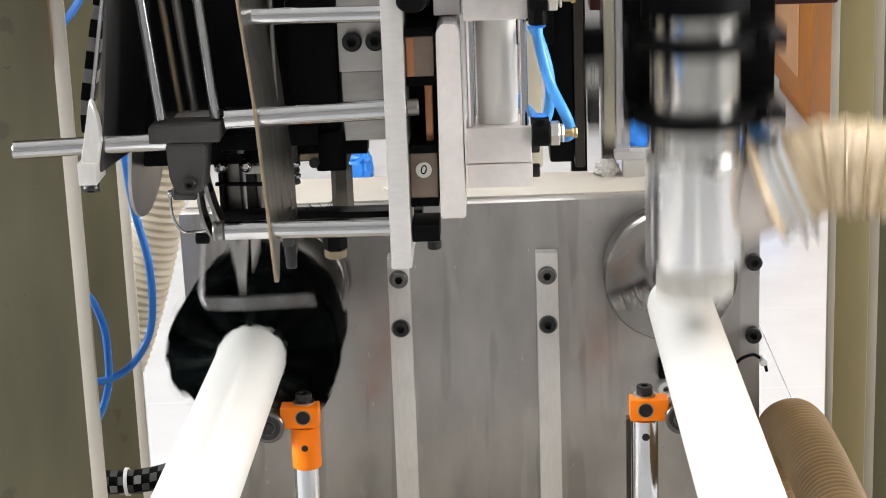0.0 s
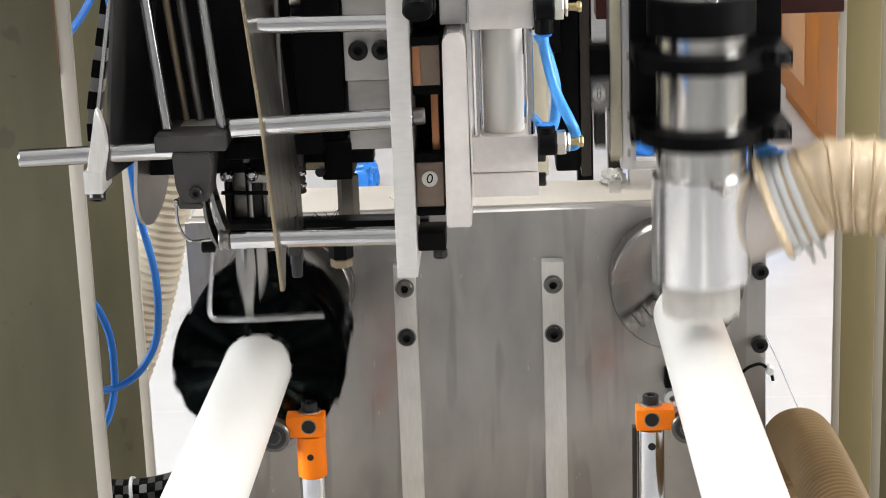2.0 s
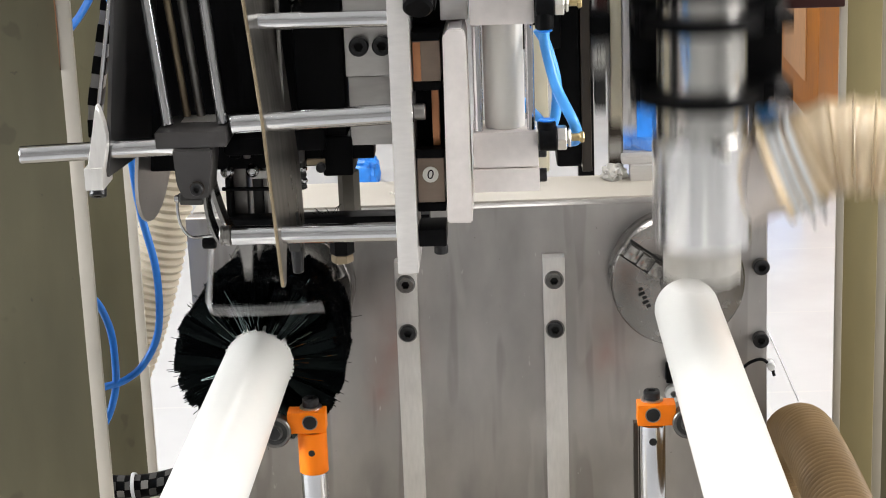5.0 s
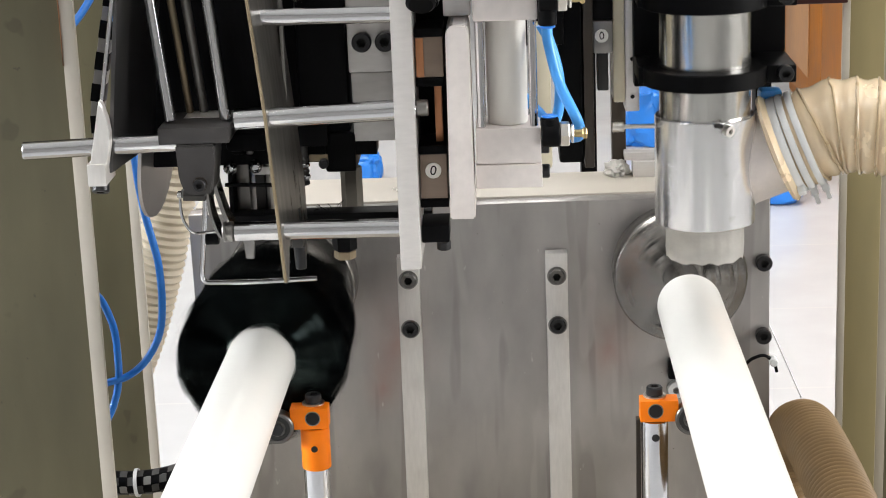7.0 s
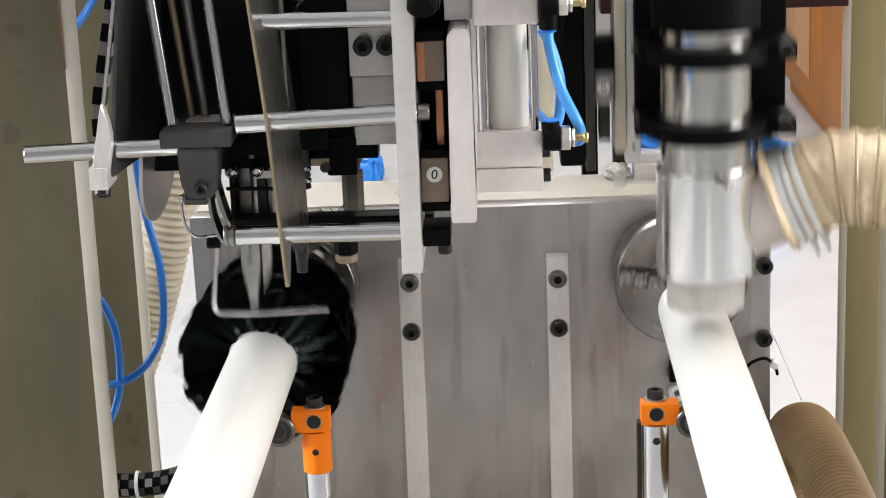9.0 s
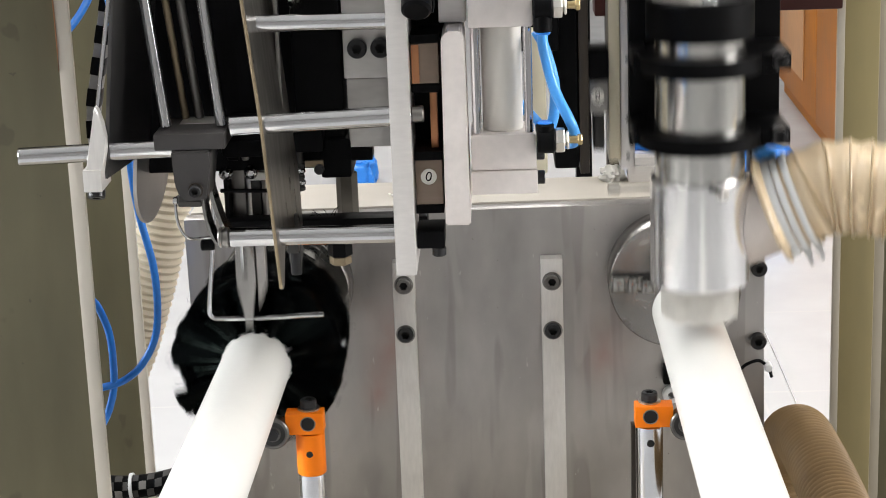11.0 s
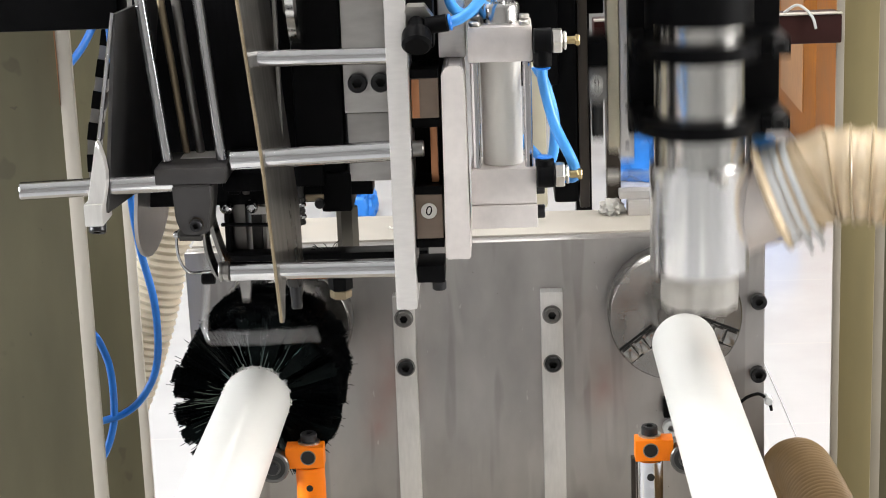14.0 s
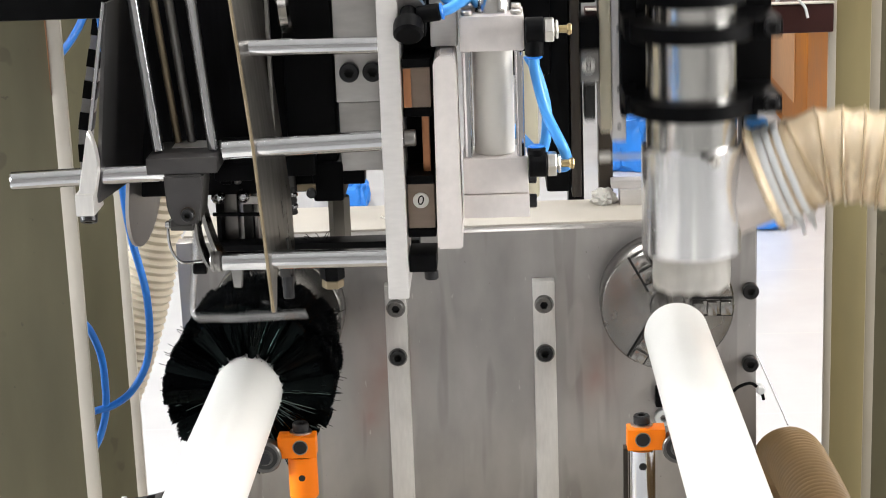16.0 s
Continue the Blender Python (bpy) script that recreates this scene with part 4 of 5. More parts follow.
bmesh.ops.bevel(bm, geom=list(bm.edges), offset=0.0008, segments=1, affect="EDGES")
done()
bm, done = at_head("arm_foot", M_STRIP)
box(bm, -0.2665, -0.2535, -0.464, -0.430, 1.2085, 1.2245, 0.001)
done()
head_screw(-0.2600, -0.452, 1.2085, 0.0125, rx=65)
bm, done = at_head("plate_rim", M_CHROME, "bright rim of the side plate")
sweep(bm, [Vector((-0.2375, -0.4535, 1.357)), Vector((-0.2540, -0.4535, 1.268))], 0.0016, 8)
done()

# feed plate
bm, done = at_head("feed_plate", M_FEED, "worn thin steel feed plate")
prof = [(0, 1.45), (0, 1.30), (0, 1.250), (0, 1.127), (0.004, 1.129), (0.012, 1.150), (0.018, 1.158), (0.057, 1.160), (0.062, 1.20), (0.062, 1.45)]
xs = lambda z: -0.1432 - (z - 1.250) * 0.094 if z > 1.250 else -0.1432 + (1.250 - z) * 0.062
f0 = [bm.verts.new((xs(z) + d * 0.22, -0.440 + d, z)) for d, z in prof]
f1 = [bm.verts.new((xs(z) + d * 0.22 + 0.0022, -0.440 + d, z)) for d, z in prof]
bm.faces.new(f0)
bm.faces.new(f1[::-1])
for i in range(len(prof)):
    j = (i + 1) % len(prof)
    bm.faces.new((f0[j], f0[i], f1[i], f1[j]))
done()
bm, done = at_head("plate_edge", M_EDGE, "brass coloured worn edge")
sweep(bm, [Vector((xs(z) + 0.0008, -0.4412, z)) for z in (1.45, 1.30, 1.250, 1.20, 1.128)], 0.0012, 8)
done()
head_box("plate_rib", M_SHEET, -0.1345, -0.1315, -0.392, -0.386, 1.155, 1.36, 0.0005, "narrow steel rib")
head_box("fibre_feed", M_FIBRE, -0.178, -0.147, -0.40, -0.357, 1.2155, 1.229, 0.004, "black fibres feeding down")
head_box("needle_block", M_GREYPAINT, -0.136, -0.127, -0.37, -0.355, 1.126, 1.150, 0.001, "dark needle clamp")

bm, done = at_head("bar_collar", M_SHEET, "steel collar on the guide bar end")
lathe(bm, (-0.1795, -0.428, 1.1636), (-0.1716, -0.428, 1.1636), [(0.0, 0), (0.0068, 0), (0.0074, 0.0008), (0.0074, 0.0026), (0.0064, 0.0028), (0.0064, 0.0046), (0.0074, 0.0048), (0.0074, 0.0072), (0.0066, 0.0078), (0, 0.0078)], 32)
done()
head_rod("cross_pin", M_BLACK, (-0.186, -0.362, 1.1825), (-0.150, -0.362, 1.1815), 0.0016, 12)
head_box("lower_clip", M_DARKSTEEL, -0.1335, -0.1255, -0.400, -0.385, 1.142, 1.172, 0.001, "oily dark clip under the feed plate")
head_rod("clip_stud", M_SCREW, (-0.1285, -0.392, 1.124), (-0.1285, -0.392, 1.142), 0.0042, 12)
# curved guide bands
BANDS = ([(-0.192, -0.405, 1.200), (-0.1918, -0.405, 1.1880), (-0.190, -0.405, 1.1716), (-0.1849, -0.405, 1.1565), (-0.1794, -0.405, 1.1530), (-0.1723, -0.405, 1.1535)],
         [(-0.1849, -0.405, 1.2287), (-0.1871, -0.405, 1.2145), (-0.1857, -0.405, 1.1945), (-0.180, -0.405, 1.1716), (-0.175, -0.405, 1.162), (-0.171, -0.405, 1.1590)])
for band, w in zip(BANDS, (0.0022, 0.0030)):
    bm, done = at_head("guide_band", M_JAW, "bent bright metal guide band")
    path = smooth_path(band, 8)
    rows = []
    for i, p in enumerate(path):
        rows.append([bm.verts.new(p + Vector((sx * w * 0.5, sy, 0))) for sx, sy in ((-1, -0.008), (1, -0.008), (1, 0.012), (-1, 0.012))])
    for a, b in zip(rows, rows[1:]):
        for i in range(4):
            bm.faces.new((a[i], a[(i + 1) % 4], b[(i + 1) % 4], b[i]))
    bm.faces.new(rows[0])
    bm.faces.new(rows[-1][::-1])
    done()
bm, done = at_head("spring_wire", M_CHROME, "thin bent spring wire")
sweep(bm, smooth_path([(-0.203, -0.40, 1.190), (-0.212, -0.405, 1.188), (-0.2125, -0.405, 1.170), (-0.206, -0.405, 1.158), (-0.196, -0.40, 1.156), (-0.186, -0.40, 1.157)], 8), 0.0011, 8)
done()
head_box("wire_holder", M_GREYPAINT, -0.204, -0.190, -0.40, -0.385, 1.182, 1.190, 0.001)
head_rod("pivot_pin", M_BLACK, (-0.196, -0.408, 1.153), (-0.186, -0.408, 1.153), 0.0042, 20)

# mechanism behind the bars
head_box("slide_block", M_DARKSTEEL, -0.186, -0.169, -0.345, -0.30, 1.166, 1.190, 0.001)
head_box("slide_block", M_BLACK, -0.1835, -0.1800, -0.362, -0.33, 1.150, 1.196, 0.0006)
head_box("slide_block", M_SHEET, -0.1788, -0.1685, -0.352, -0.32, 1.150, 1.1975, 0.001, "worn steel slide")
head_box("slide_block", M_DARKSTEEL, -0.1645, -0.1570, -0.350, -0.31, 1.150, 1.189, 0.001)
head_box("slide_block", M_SHEET, -0.1562, -0.1535, -0.350, -0.31, 1.150, 1.2165, 0.0006)
head_box("cross_strip", M_STRIP, -0.1655, -0.1480, -0.3535, -0.3510, 1.1875, 1.1935, 0.0005, "pale cross strip")
head_box("back_strip", M_EDGE, -0.1625, -0.1570, -0.342, -0.338, 1.194, 1.216, 0.0004)
head_box("spring_plate", M_BLACK, -0.175, -0.150, -0.36, -0.32, 1.221, 1.240, 0.001)
head_box("link", M_BLACK, -0.1795, -0.1705, -0.360, -0.345, 1.2045, 1.212, 0.002)
head_rod("link_pin", M_SHEET, (-0.1665, -0.355, 1.204), (-0.1665, -0.355, 1.217), 0.0028, 16)
for sx, sz in ((-0.1805, 1.1965), (-0.1615, 1.1970)):
    bm, done = at_head("cap_nut", M_CHROME, "bright oily domed cap nut")
    lathe(bm, (sx, -0.3640, sz), (sx, -1, sz), [(0.0, 0), (0.0052, 0.0), (0.0052, 0.003), (0.0046, 0.0042), (0.0040, 0.0062), (0.0026, 0.0078), (0.0, 0.0084)], 24)
    done()
head_rod("threaded_pin", M_GREYPAINT, (-0.128, -0.34, 1.176), (-0.128, -0.34, 1.221), 0.0036, 16)
for q in range(5):
    head_rod("pin_nut", M_CHROME if q % 2 else M_DARKSTEEL, (-0.128, -0.34, 1.1755 + q * 0.0046), (-0.128, -0.34, 1.1790 + q * 0.0046), 0.0048 if q % 2 else 0.0042, 12)
head_box("crank_block", M_BLACK, -0.136, -0.108, -0.345, -0.315, 1.206, 1.230, 0.002)
head_box("crank_arm", M_EDGE, -0.1225, -0.1085, -0.349, -0.3455, 1.1955, 1.2005, 0.0006)
head_rod("crank_pin", M_SCREW, (-0.1115, -0.355, 1.1945), (-0.1115, -0.3492, 1.1945), 0.0038, 16)
head_box("rear_column", M_BLACK, -0.130, -0.092, -0.33, -0.27, 1.19, 1.45, 0.003, "black vertical casting")
head_box("rear_casing", M_BLACK, -0.255, -0.09, -0.249, -0.20, 1.2, 1.47, 0.003, "black rear casing")
head_box("valve_carrier", M_BLACK, -0.047, -0.006, -0.365, -0.30, 1.19, 1.47, 0.002, "black valve carrier")
head_box("foot_casting", M_BLACK, -0.112, -0.088, -0.335, -0.27, 1.183, 1.214, 0.003)
head_box("front_block", M_BLOCK, -0.0905, -0.050, -0.335, -0.28, 1.260, 1.45, 0.001, "grey milled block with two screw holes")
head_box("front_block", M_BLOCK, -0.0890, -0.048, -0.333, -0.28, 1.2065, 1.2595, 0.001, "grey milled block")
head_screw(-0.0795, -0.333, 1.2835, 0.0150)
head_screw(-0.0620, -0.333, 1.2835, 0.0150)
head_box("stop_nut", M_BLACK, -0.090, -0.072, -0.333, -0.31, 1.196, 1.2062, 0.001)
head_rod("hex_stud", M_STUD, (-0.0955, -0.30, 1.128), (-0.0955, -0.30, 1.18), 0.0085, 6, "dark hexagonal stud")
head_rod("stud_nut", M_BLACK, (-0.1035, -0.30, 1.112), (-0.1035, -0.30, 1.128), 0.0098, 6)
head_rod("brass_nut", M_EDGE, (-0.1035, -0.30, 1.105), (-0.1035, -0.30, 1.1118), 0.0088, 6, "brass nut")
bm, done = at_head("cam_disc", M_TURNED, "bright turned cam disc")
lathe(bm, (-0.128, -0.335, 1.365), (-0.118, -0.335, 1.365), [(0.0, 0), (0.050, 0), (0.052, 0.002), (0.052, 0.008), (0.05, 0.010), (0, 0.010)], 48)
done()

vs, fs = [], []
for k in range(7):
    a, b = Vector((-0.116 + 0.0025 * k, -0.362, 1.1608)), Vector((-0.122 + 0.004 * k + rng.uniform(-0.006, 0.01), -0.368, 1.1608 + rng.uniform(0.001, 0.009)))
    filament(vs, fs, a, b, Vector((0, 0, 0.001)), 0.0003)
bmx = fibre_mesh("stray_fibres", [v + Vector((0.1, 0.4, -1.15)) for v in vs], fs, M_BRISTLE)
ob = new("stray_fibres", bmx)
ob.parent = head
tagged(ob, "loose black fibres on the bar", kind="stuff")

# front plate, pads and valves
vp = head_box("front_plate", M_ALU, -0.0515, -0.0365, -0.437, -0.37, 1.1335, 1.45, 0.0012, "pale machined aluminium front plate", pose(0, 0, 0, 0, 0, 0))
head_box("bar_clamp", M_BLACK, -0.036, -0.016, -0.425, -0.39, 1.150, 1.163, 0.001, "black bar clamp")
head_screw(-0.021, -0.405, 1.1455, 0.0105, rx=90)
for z0, z1 in ((1.263, 1.305), (1.174, 1.220)):
    v = head_box("valve_block", M_BRONZE, -0.0358, -0.0162, -0.415, -0.375, z0 + 0.0065, z1 - 0.0065, 0.0008, "bronze anodised valve block")
    for a, b in ((z0, z0 + 0.0064), (z1 - 0.0064, z1)):
        bm = bmesh.new()
        box(bm, -0.0362, -0.0158, -0.416, -0.374, a, b, 0.0008)
        finish("end_cap", bm, M_BLACK, v, (0.1, 0.4, -1.15), "black end cap")
head_box("copper_strip", M_COPPER, -0.0238, -0.0185, -0.405, -0.395, 1.2205, 1.2625, 0.0005, "copper coloured strip")
head_box("side_strip", M_COPPER, -0.0356, -0.0300, -0.4165, -0.4152, 1.270, 1.298, 0.0002)
bm, done = at_head("dial", M_WHITE, "small round white dial")
lathe(bm, (-0.0262, -0.4152, 1.2015), (-0.0262, -1, 1.2015), [(0, 0), (0.0058, 0), (0.0058, 0.001), (0.0054, 0.0014), (0, 0.0014)], 32)
dial = done()
fc = bpy.data.curves.new("dial_digit", "FONT")
fc.body, fc.size, fc.align_x, fc.align_y, fc.extrude = "0", 0.010, "CENTER", "CENTER", 0.0001
fc.materials.append(M_BLACK)
ft = new("dial_digit", fc)
ft.parent = dial
ft.matrix_basis = pose(-0.0262 + 0.1, -0.4168 + 0.4, 1.2015 - 1.15, 90, 12, 0)
head_box("knob_base", M_BLACK, -0.0375, -0.0175, -0.43, -0.40, 1.322, 1.36, 0.002, "black valve body")
bm, done = at_head("flow_knob", M_BLACK, "black flow control knob with nickel nut")
lathe(bm, (-0.029, -0.430, 1.343), (-0.029, -0.452, 1.324), [(0.006, 0), (0.006, 0.012), (0.0098, 0.013), (0.0106, 0.016), (0.0106, 0.024), (0.0085, 0.026), (0, 0.026)], 24)
done()
bm, done = at_head("flow_nut", M_NICKEL)
lathe(bm, (-0.029, -0.430, 1.3455), (-0.029, -0.452, 1.3355), [(0, 0.0), (0.0118, 0), (0.0118, 0.005), (0, 0.005)], 6)
done()

head_rod("flow_elbow", M_BLACK, (-0.023, -0.434, 1.3385), (-0.007, -0.435, 1.3405), 0.0062, 24, "black push-in elbow")
head_rod("elbow_collar", M_BLUE, (-0.0069, -0.435, 1.3405), (-0.0047, -0.435, 1.3409), 0.0060, 24, "blue release collar")
# rounded support pad
bm, done = at_head("support_pad", M_CAST, "rounded pale support bar")
slab(bm, [(-0.0145, 1.1695), (0.0035, 1.1695), (0.0028, 1.304), (0.0008, 1.3095), (-0.0095, 1.3095), (-0.0135, 1.304)], -0.435, -0.37)
bmesh.ops.bevel(bm, geom=list(bm.edges), offset=0.0011, segments=2, affect="EDGES")
done()
head_box("side_bar", M_ALU, -0.0155, 0.004, -0.40, -0.37, 1.3105, 1.45, 0.001, "grey bar above the pad")

# ---- pneumatic cylinder ----
cyl = thing("pneumatic_cylinder", (0.0285, -0.40, 1.189), "silver pneumatic cylinder with white barrel and tie rods", "air cylinder")


def cyl_box(name, mat, w, d, z0, z1, bevel, label="", x=0.0):
    bm = bmesh.new()
    box(bm, x - w / 2, x + w / 2, -d / 2, d / 2, z0 - 1.189, z1 - 1.189, bevel)
    return part(name, bm, mat, cyl, label)


cyl_box("foot_block", M_CAST, 0.0475, 0.05, 1.189, 1.2060, 0.0012, "machined foot block")
cyl_box("lower_cap", M_CAST, 0.0465, 0.046, 1.2064, 1.2325, 0.0014, "cast lower end cap")
cyl_box("upper_cap", M_CAST, 0.0455, 0.046, 1.3095, 1.3345, 0.0014, "cast upper end cap")
bm = bmesh.new()
rod(bm, (0, 0, 0.0434), (0, 0, 0.1206), 0.0146, 48)
part("barrel", bm, M_BARREL, cyl, "white barrel with faint stains")
for sx in (-1, 1):
    for sy in (-1, 1):
        bm = bmesh.new()
        rod(bm, (sx * 0.0187, sy * 0.0175, 0.0434), (sx * 0.0187, sy * 0.0175, 0.1206), 0.0030, 16)
        part("tie_rod", bm, M_CHROME, cyl)
        bm = bmesh.new()
        rod(bm, (sx * 0.0175, sy * 0.0165, 0.1456), (sx * 0.0175, sy * 0.0165, 0.149), 0.0042, 20)
        part("tie_nut", bm, M_NICKEL, cyl)
bm = bmesh.new()
lathe(bm, (0, 0, 0.1456), (0, 0, 1), [(0, 0), (0.0145, 0), (0.0145, 0.012), (0.013, 0.0145), (0.006, 0.015), (0, 0.015)], 40)
part("neck", bm, M_TURNED, cyl, "round neck")
bm = bmesh.new()
rod(bm, (0, 0, 0.160), (0, 0, 0.30), 0.0055, 24)
part("piston_rod", bm, M_CHROME, cyl, "bright piston rod")
for zz in (0.009, 0.027):
    screw(cyl, 0.0235, -0.012, zz, 0.010, rz=90)

# air fittings and light blue hoses on the cylinder
for zz, nz in ((1.3185, 1), (1.2225, -1)):
    fit_ = thing("air_fitting", (0.054, -0.428, zz + 0.006), "black elbow fitting with brass nut on the cylinder", "air fitting", "cylinder fittings")
    bm = bmesh.new()
    rod(bm, (-0.002, 0, 0), (0.011, 0, 0), 0.0092, 24)
    part("elbow", bm, M_BLACK, fit_, "black plastic elbow")
    bm = bmesh.new()
    rod(bm, (0.011, 0, 0), (0.018, 0, 0), 0.0092, 6)
    rod(bm, (0.017, 0, 0), (0.019, 0, 0), 0.0048, 20)
    rod(bm, (0.019, 0, 0), (0.021, 0, 0), 0.0072, 6)
    part("nut", bm, M_NICKEL, fit_, "nickel hex nut")
    bm = bmesh.new()
    rod(bm, (0.021, 0, 0), (0.028, 0, 0), 0.0028, 16)
    rod(bm, (0.027, 0, 0), (0.0305, 0, 0), 0.0042, 6)
    part("tip", bm, M_BRASS, fit_, "brass tip")
    bm = bmesh.new()
    rod(bm, (0.004, 0, 0.006 if nz < 0 else -0.006), (0.004, 0, 0.012 if nz < 0 else -0.018), 0.0066, 24)
    part("socket", bm, M_BLACK, fit_)
    bm = bmesh.new()
    rod(bm, (0.004, 0, 0.0122 if nz < 0 else -0.0182), (0.004, 0, 0.0138 if nz < 0 else -0.0200), 0.0058, 24)
    part("release_collar", bm, M_BLUE, fit_, "blue release collar")
for pts_ in ([(0.058, -0.405, 1.302), (0.059, -0.41, 1.290), (0.066, -0.415, 1.262), (0.078, -0.42, 1.236), (0.080, -0.405, 1.222), (0.072, -0.395, 1.219), (0.062, -0.39, 1.224), (0.050, -0.38, 1.236), (0.035, -0.365, 1.25)],
             [(0.054, -0.385, 1.300), (0.060, -0.385, 1.288), (0.0665, -0.385, 1.262), (0.066, -0.388, 1.240), (0.062, -0.392, 1.228), (0.058, -0.395, 1.222)],
             [(-0.006, -0.435, 1.3406), (0.002, -0.435, 1.3435), (0.012, -0.432, 1.351), (0.022, -0.42, 1.366), (0.03, -0.38, 1.40)],
             [(-0.008, -0.40, 1.375), (-0.006, -0.41, 1.352), (0.002, -0.41, 1.343), (0.012, -0.40, 1.345), (0.02, -0.37, 1.36)]):
    bm = bmesh.new()
    sweep(bm, smooth_path(pts_, 12), 0.0039, 14)
    solid("air_hose", bm, M_SKYBLUE, "light blue pneumatic hose looped beside the cylinder", "air hose", "cylinder air hoses")

# ---- slide of the drilling head ----
slide = thing("drill_slide", (0.1, -0.2, 0.6), "black vertical slide with aluminium rail", "machine slide")


def slide_box(name, mat, x0, x1, y0, y1, z0, z1, bevel=0.0012, label=""):
    bm = bmesh.new()
    box(bm, x0 - 0.1, x1 - 0.1, y0 + 0.2, y1 + 0.2, z0 - 0.6, z1 - 0.6, bevel)
    return part(name, bm, mat, slide, label)


slide_box("slide_body", M_BLACK, 0.070, 0.0905, -0.22, -0.12, 1.158, 1.47, 0.003, "black slide body")
slide_box("slide_edge", M_BROWNSTEEL, 0.0910, 0.0990, -0.222, -0.14, 1.154, 1.47, 0.001, "oily steel slide edge")
slide_box("guide_tube", M_IVORY, 0.049, 0.063, -0.28, -0.24, 1.168, 1.28, 0.003, "ivory plastic guide")
slide_box("mount", M_BLACK, 0.040, 0.075, -0.24, -0.10, 1.26, 1.47, 0.002, "black mounting casting")
slide_box("support", M_BLACK, 0.06, 0.118, -0.12, 0.06, 1.30, 1.47, 0.002)

# ---- drilling head ----
DRILL = (0.184, -0.27, 1.12)
drill = thing("drilling_spindle_unit", DRILL, "silver drilling spindle with black clamps and dust shroud", "drilling machine")
bm = bmesh.new()
rod(bm, (0, 0, 0.085), (0, 0, 0.222), 0.0358, 64)
part("spindle", bm, M_SPINDLE, drill, "polished steel spindle")
bm = bmesh.new()
pipe(bm, (0, 0, 0.000), (0, 0, 0.087), 0.0396, 0.0362, 64)
shroud = part("shroud", bm, M_SHROUD, drill, "turned aluminium dust shroud")
bm = bmesh.new()
rows = []
for zz, rr in ((0.004, 0.0306), (-0.004, 0.0312), (-0.012, 0.0308), (-0.020, 0.0312), (-0.029, 0.0305)):
    rows.append([bm.verts.new(((rr + 0.0016 * noise.noise(Vector((k * 0.55, zz * 260, 0)))) * math.cos(2 * math.pi * k / 72), (rr + 0.0016 * noise.noise(Vector((k * 0.55, zz * 260, 5)))) * math.sin(2 * math.pi * k / 72),
                               zz + (0.004 * noise.noise(Vector((k * 0.25, 0, 9))) if zz < -0.028 else 0))) for k in range(72)])
for a, b in zip(rows, rows[1:]):
    for k in range(72):
        bm.faces.new((a[k], a[(k + 1) % 72], b[(k + 1) % 72], b[k]))
part("skirt", bm, M_CLEAR, drill, "frosted flexible skirt")
bm = bmesh.new()
rod(bm, (0, 0, -0.03), (0, 0, 0.05), 0.0035, 16)
part("drill_bit", bm, M_TURNED, drill, "drill bit")
for z0 in (0.112, 0.172):
    bm = bmesh.new()
    pipe(bm, (0, 0, z0), (0, 0, z0 + 0.0140), 0.0485, 0.0362, 64)
    cl = part("clamp_ring", bm, M_BLACK, drill, "black clamp ring")
    bm = bmesh.new()
    box(bm, 0.042, 0.070, -0.012, 0.05, z0, z0 + 0.0140, 0.0015)
    part("clamp_lug", bm, M_BLACK, cl)
    bm = bmesh.new()
    box(bm, -0.052, -0.04, 0.0, 0.05, z0, z0 + 0.0140, 0.0015)
    part("clamp_lug", bm, M_BLACK, cl)
    screw(cl, 0.061, -0.012, z0 + 0.008, 0.013)
bm = bmesh.new()
box(bm, -0.052, 0.070, 0.0505, 0.068, 0.100, 0.24, 0.002)
part("back_plate", bm, M_BLACK, drill, "black carrier plate")
bm = bmesh.new()
box(bm, -0.03, 0.03, 0.0685, 0.12, 0.10, 0.24, 0.002)
part("carriage", bm, M_DARKSTEEL, drill)
bm = bmesh.new()
lathe(bm, (0, 0, 0.198), (0, 0, 1), [(0.0362, 0), (0.0425, 0.001), (0.0425, 0.030), (0.041, 0.032), (0.036, 0.032), (0.035, 0.028), (0, 0.028)], 48)
part("top_cap", bm, M_BLACK, drill, "black top cap")
bm = bmesh.new()
lathe(bm, (-0.018, -0.004, 0.226), (-0.018, -0.004, 1), [(0.018, 0), (0.020, 0.001), (0.020, 0.008), (0.0175, 0.008), (0.0165, 0.001)], 32)
part("clear_ring", bm, M_CLEAR, drill, "clear plastic ring")
bm = bmesh.new()
sweep(bm, dense([(0.004, 0, 0.222), (0.004, 0, 0.26), (0.002, 0.005, 0.32), (-0.01, 0.02, 0.40), (-0.03, 0.06, 0.48)], 0.0012), ribbed(0.004, 0.0105, 0.0012), 20)
part("feed_hose", bm, M_SHROUD, drill, "silver braided feed hose")
bm = bmesh.new()
sweep(bm, smooth_path([(0.012, 0, 0.232), (0.022, -0.008, 0.240), (0.028, -0.01, 0.252), (0.024, 0.0, 0.29), (0.01, 0.01, 0.36)], 8), 0.0012, 8)
part("thin_wire", bm, M_CLIP, drill, "thin pale wire")
bm = bmesh.new()
rod(bm, (-0.072, -0.008, 0.080), (-0.04, -0.008, 0.080), 0.0018, 12)
rod(bm, (-0.074, -0.008, 0.080), (-0.064, -0.008, 0.080), 0.0042, 20)
part("side_screw", bm, M_NICKEL, drill, "bright side screw")
bm = bmesh.new()
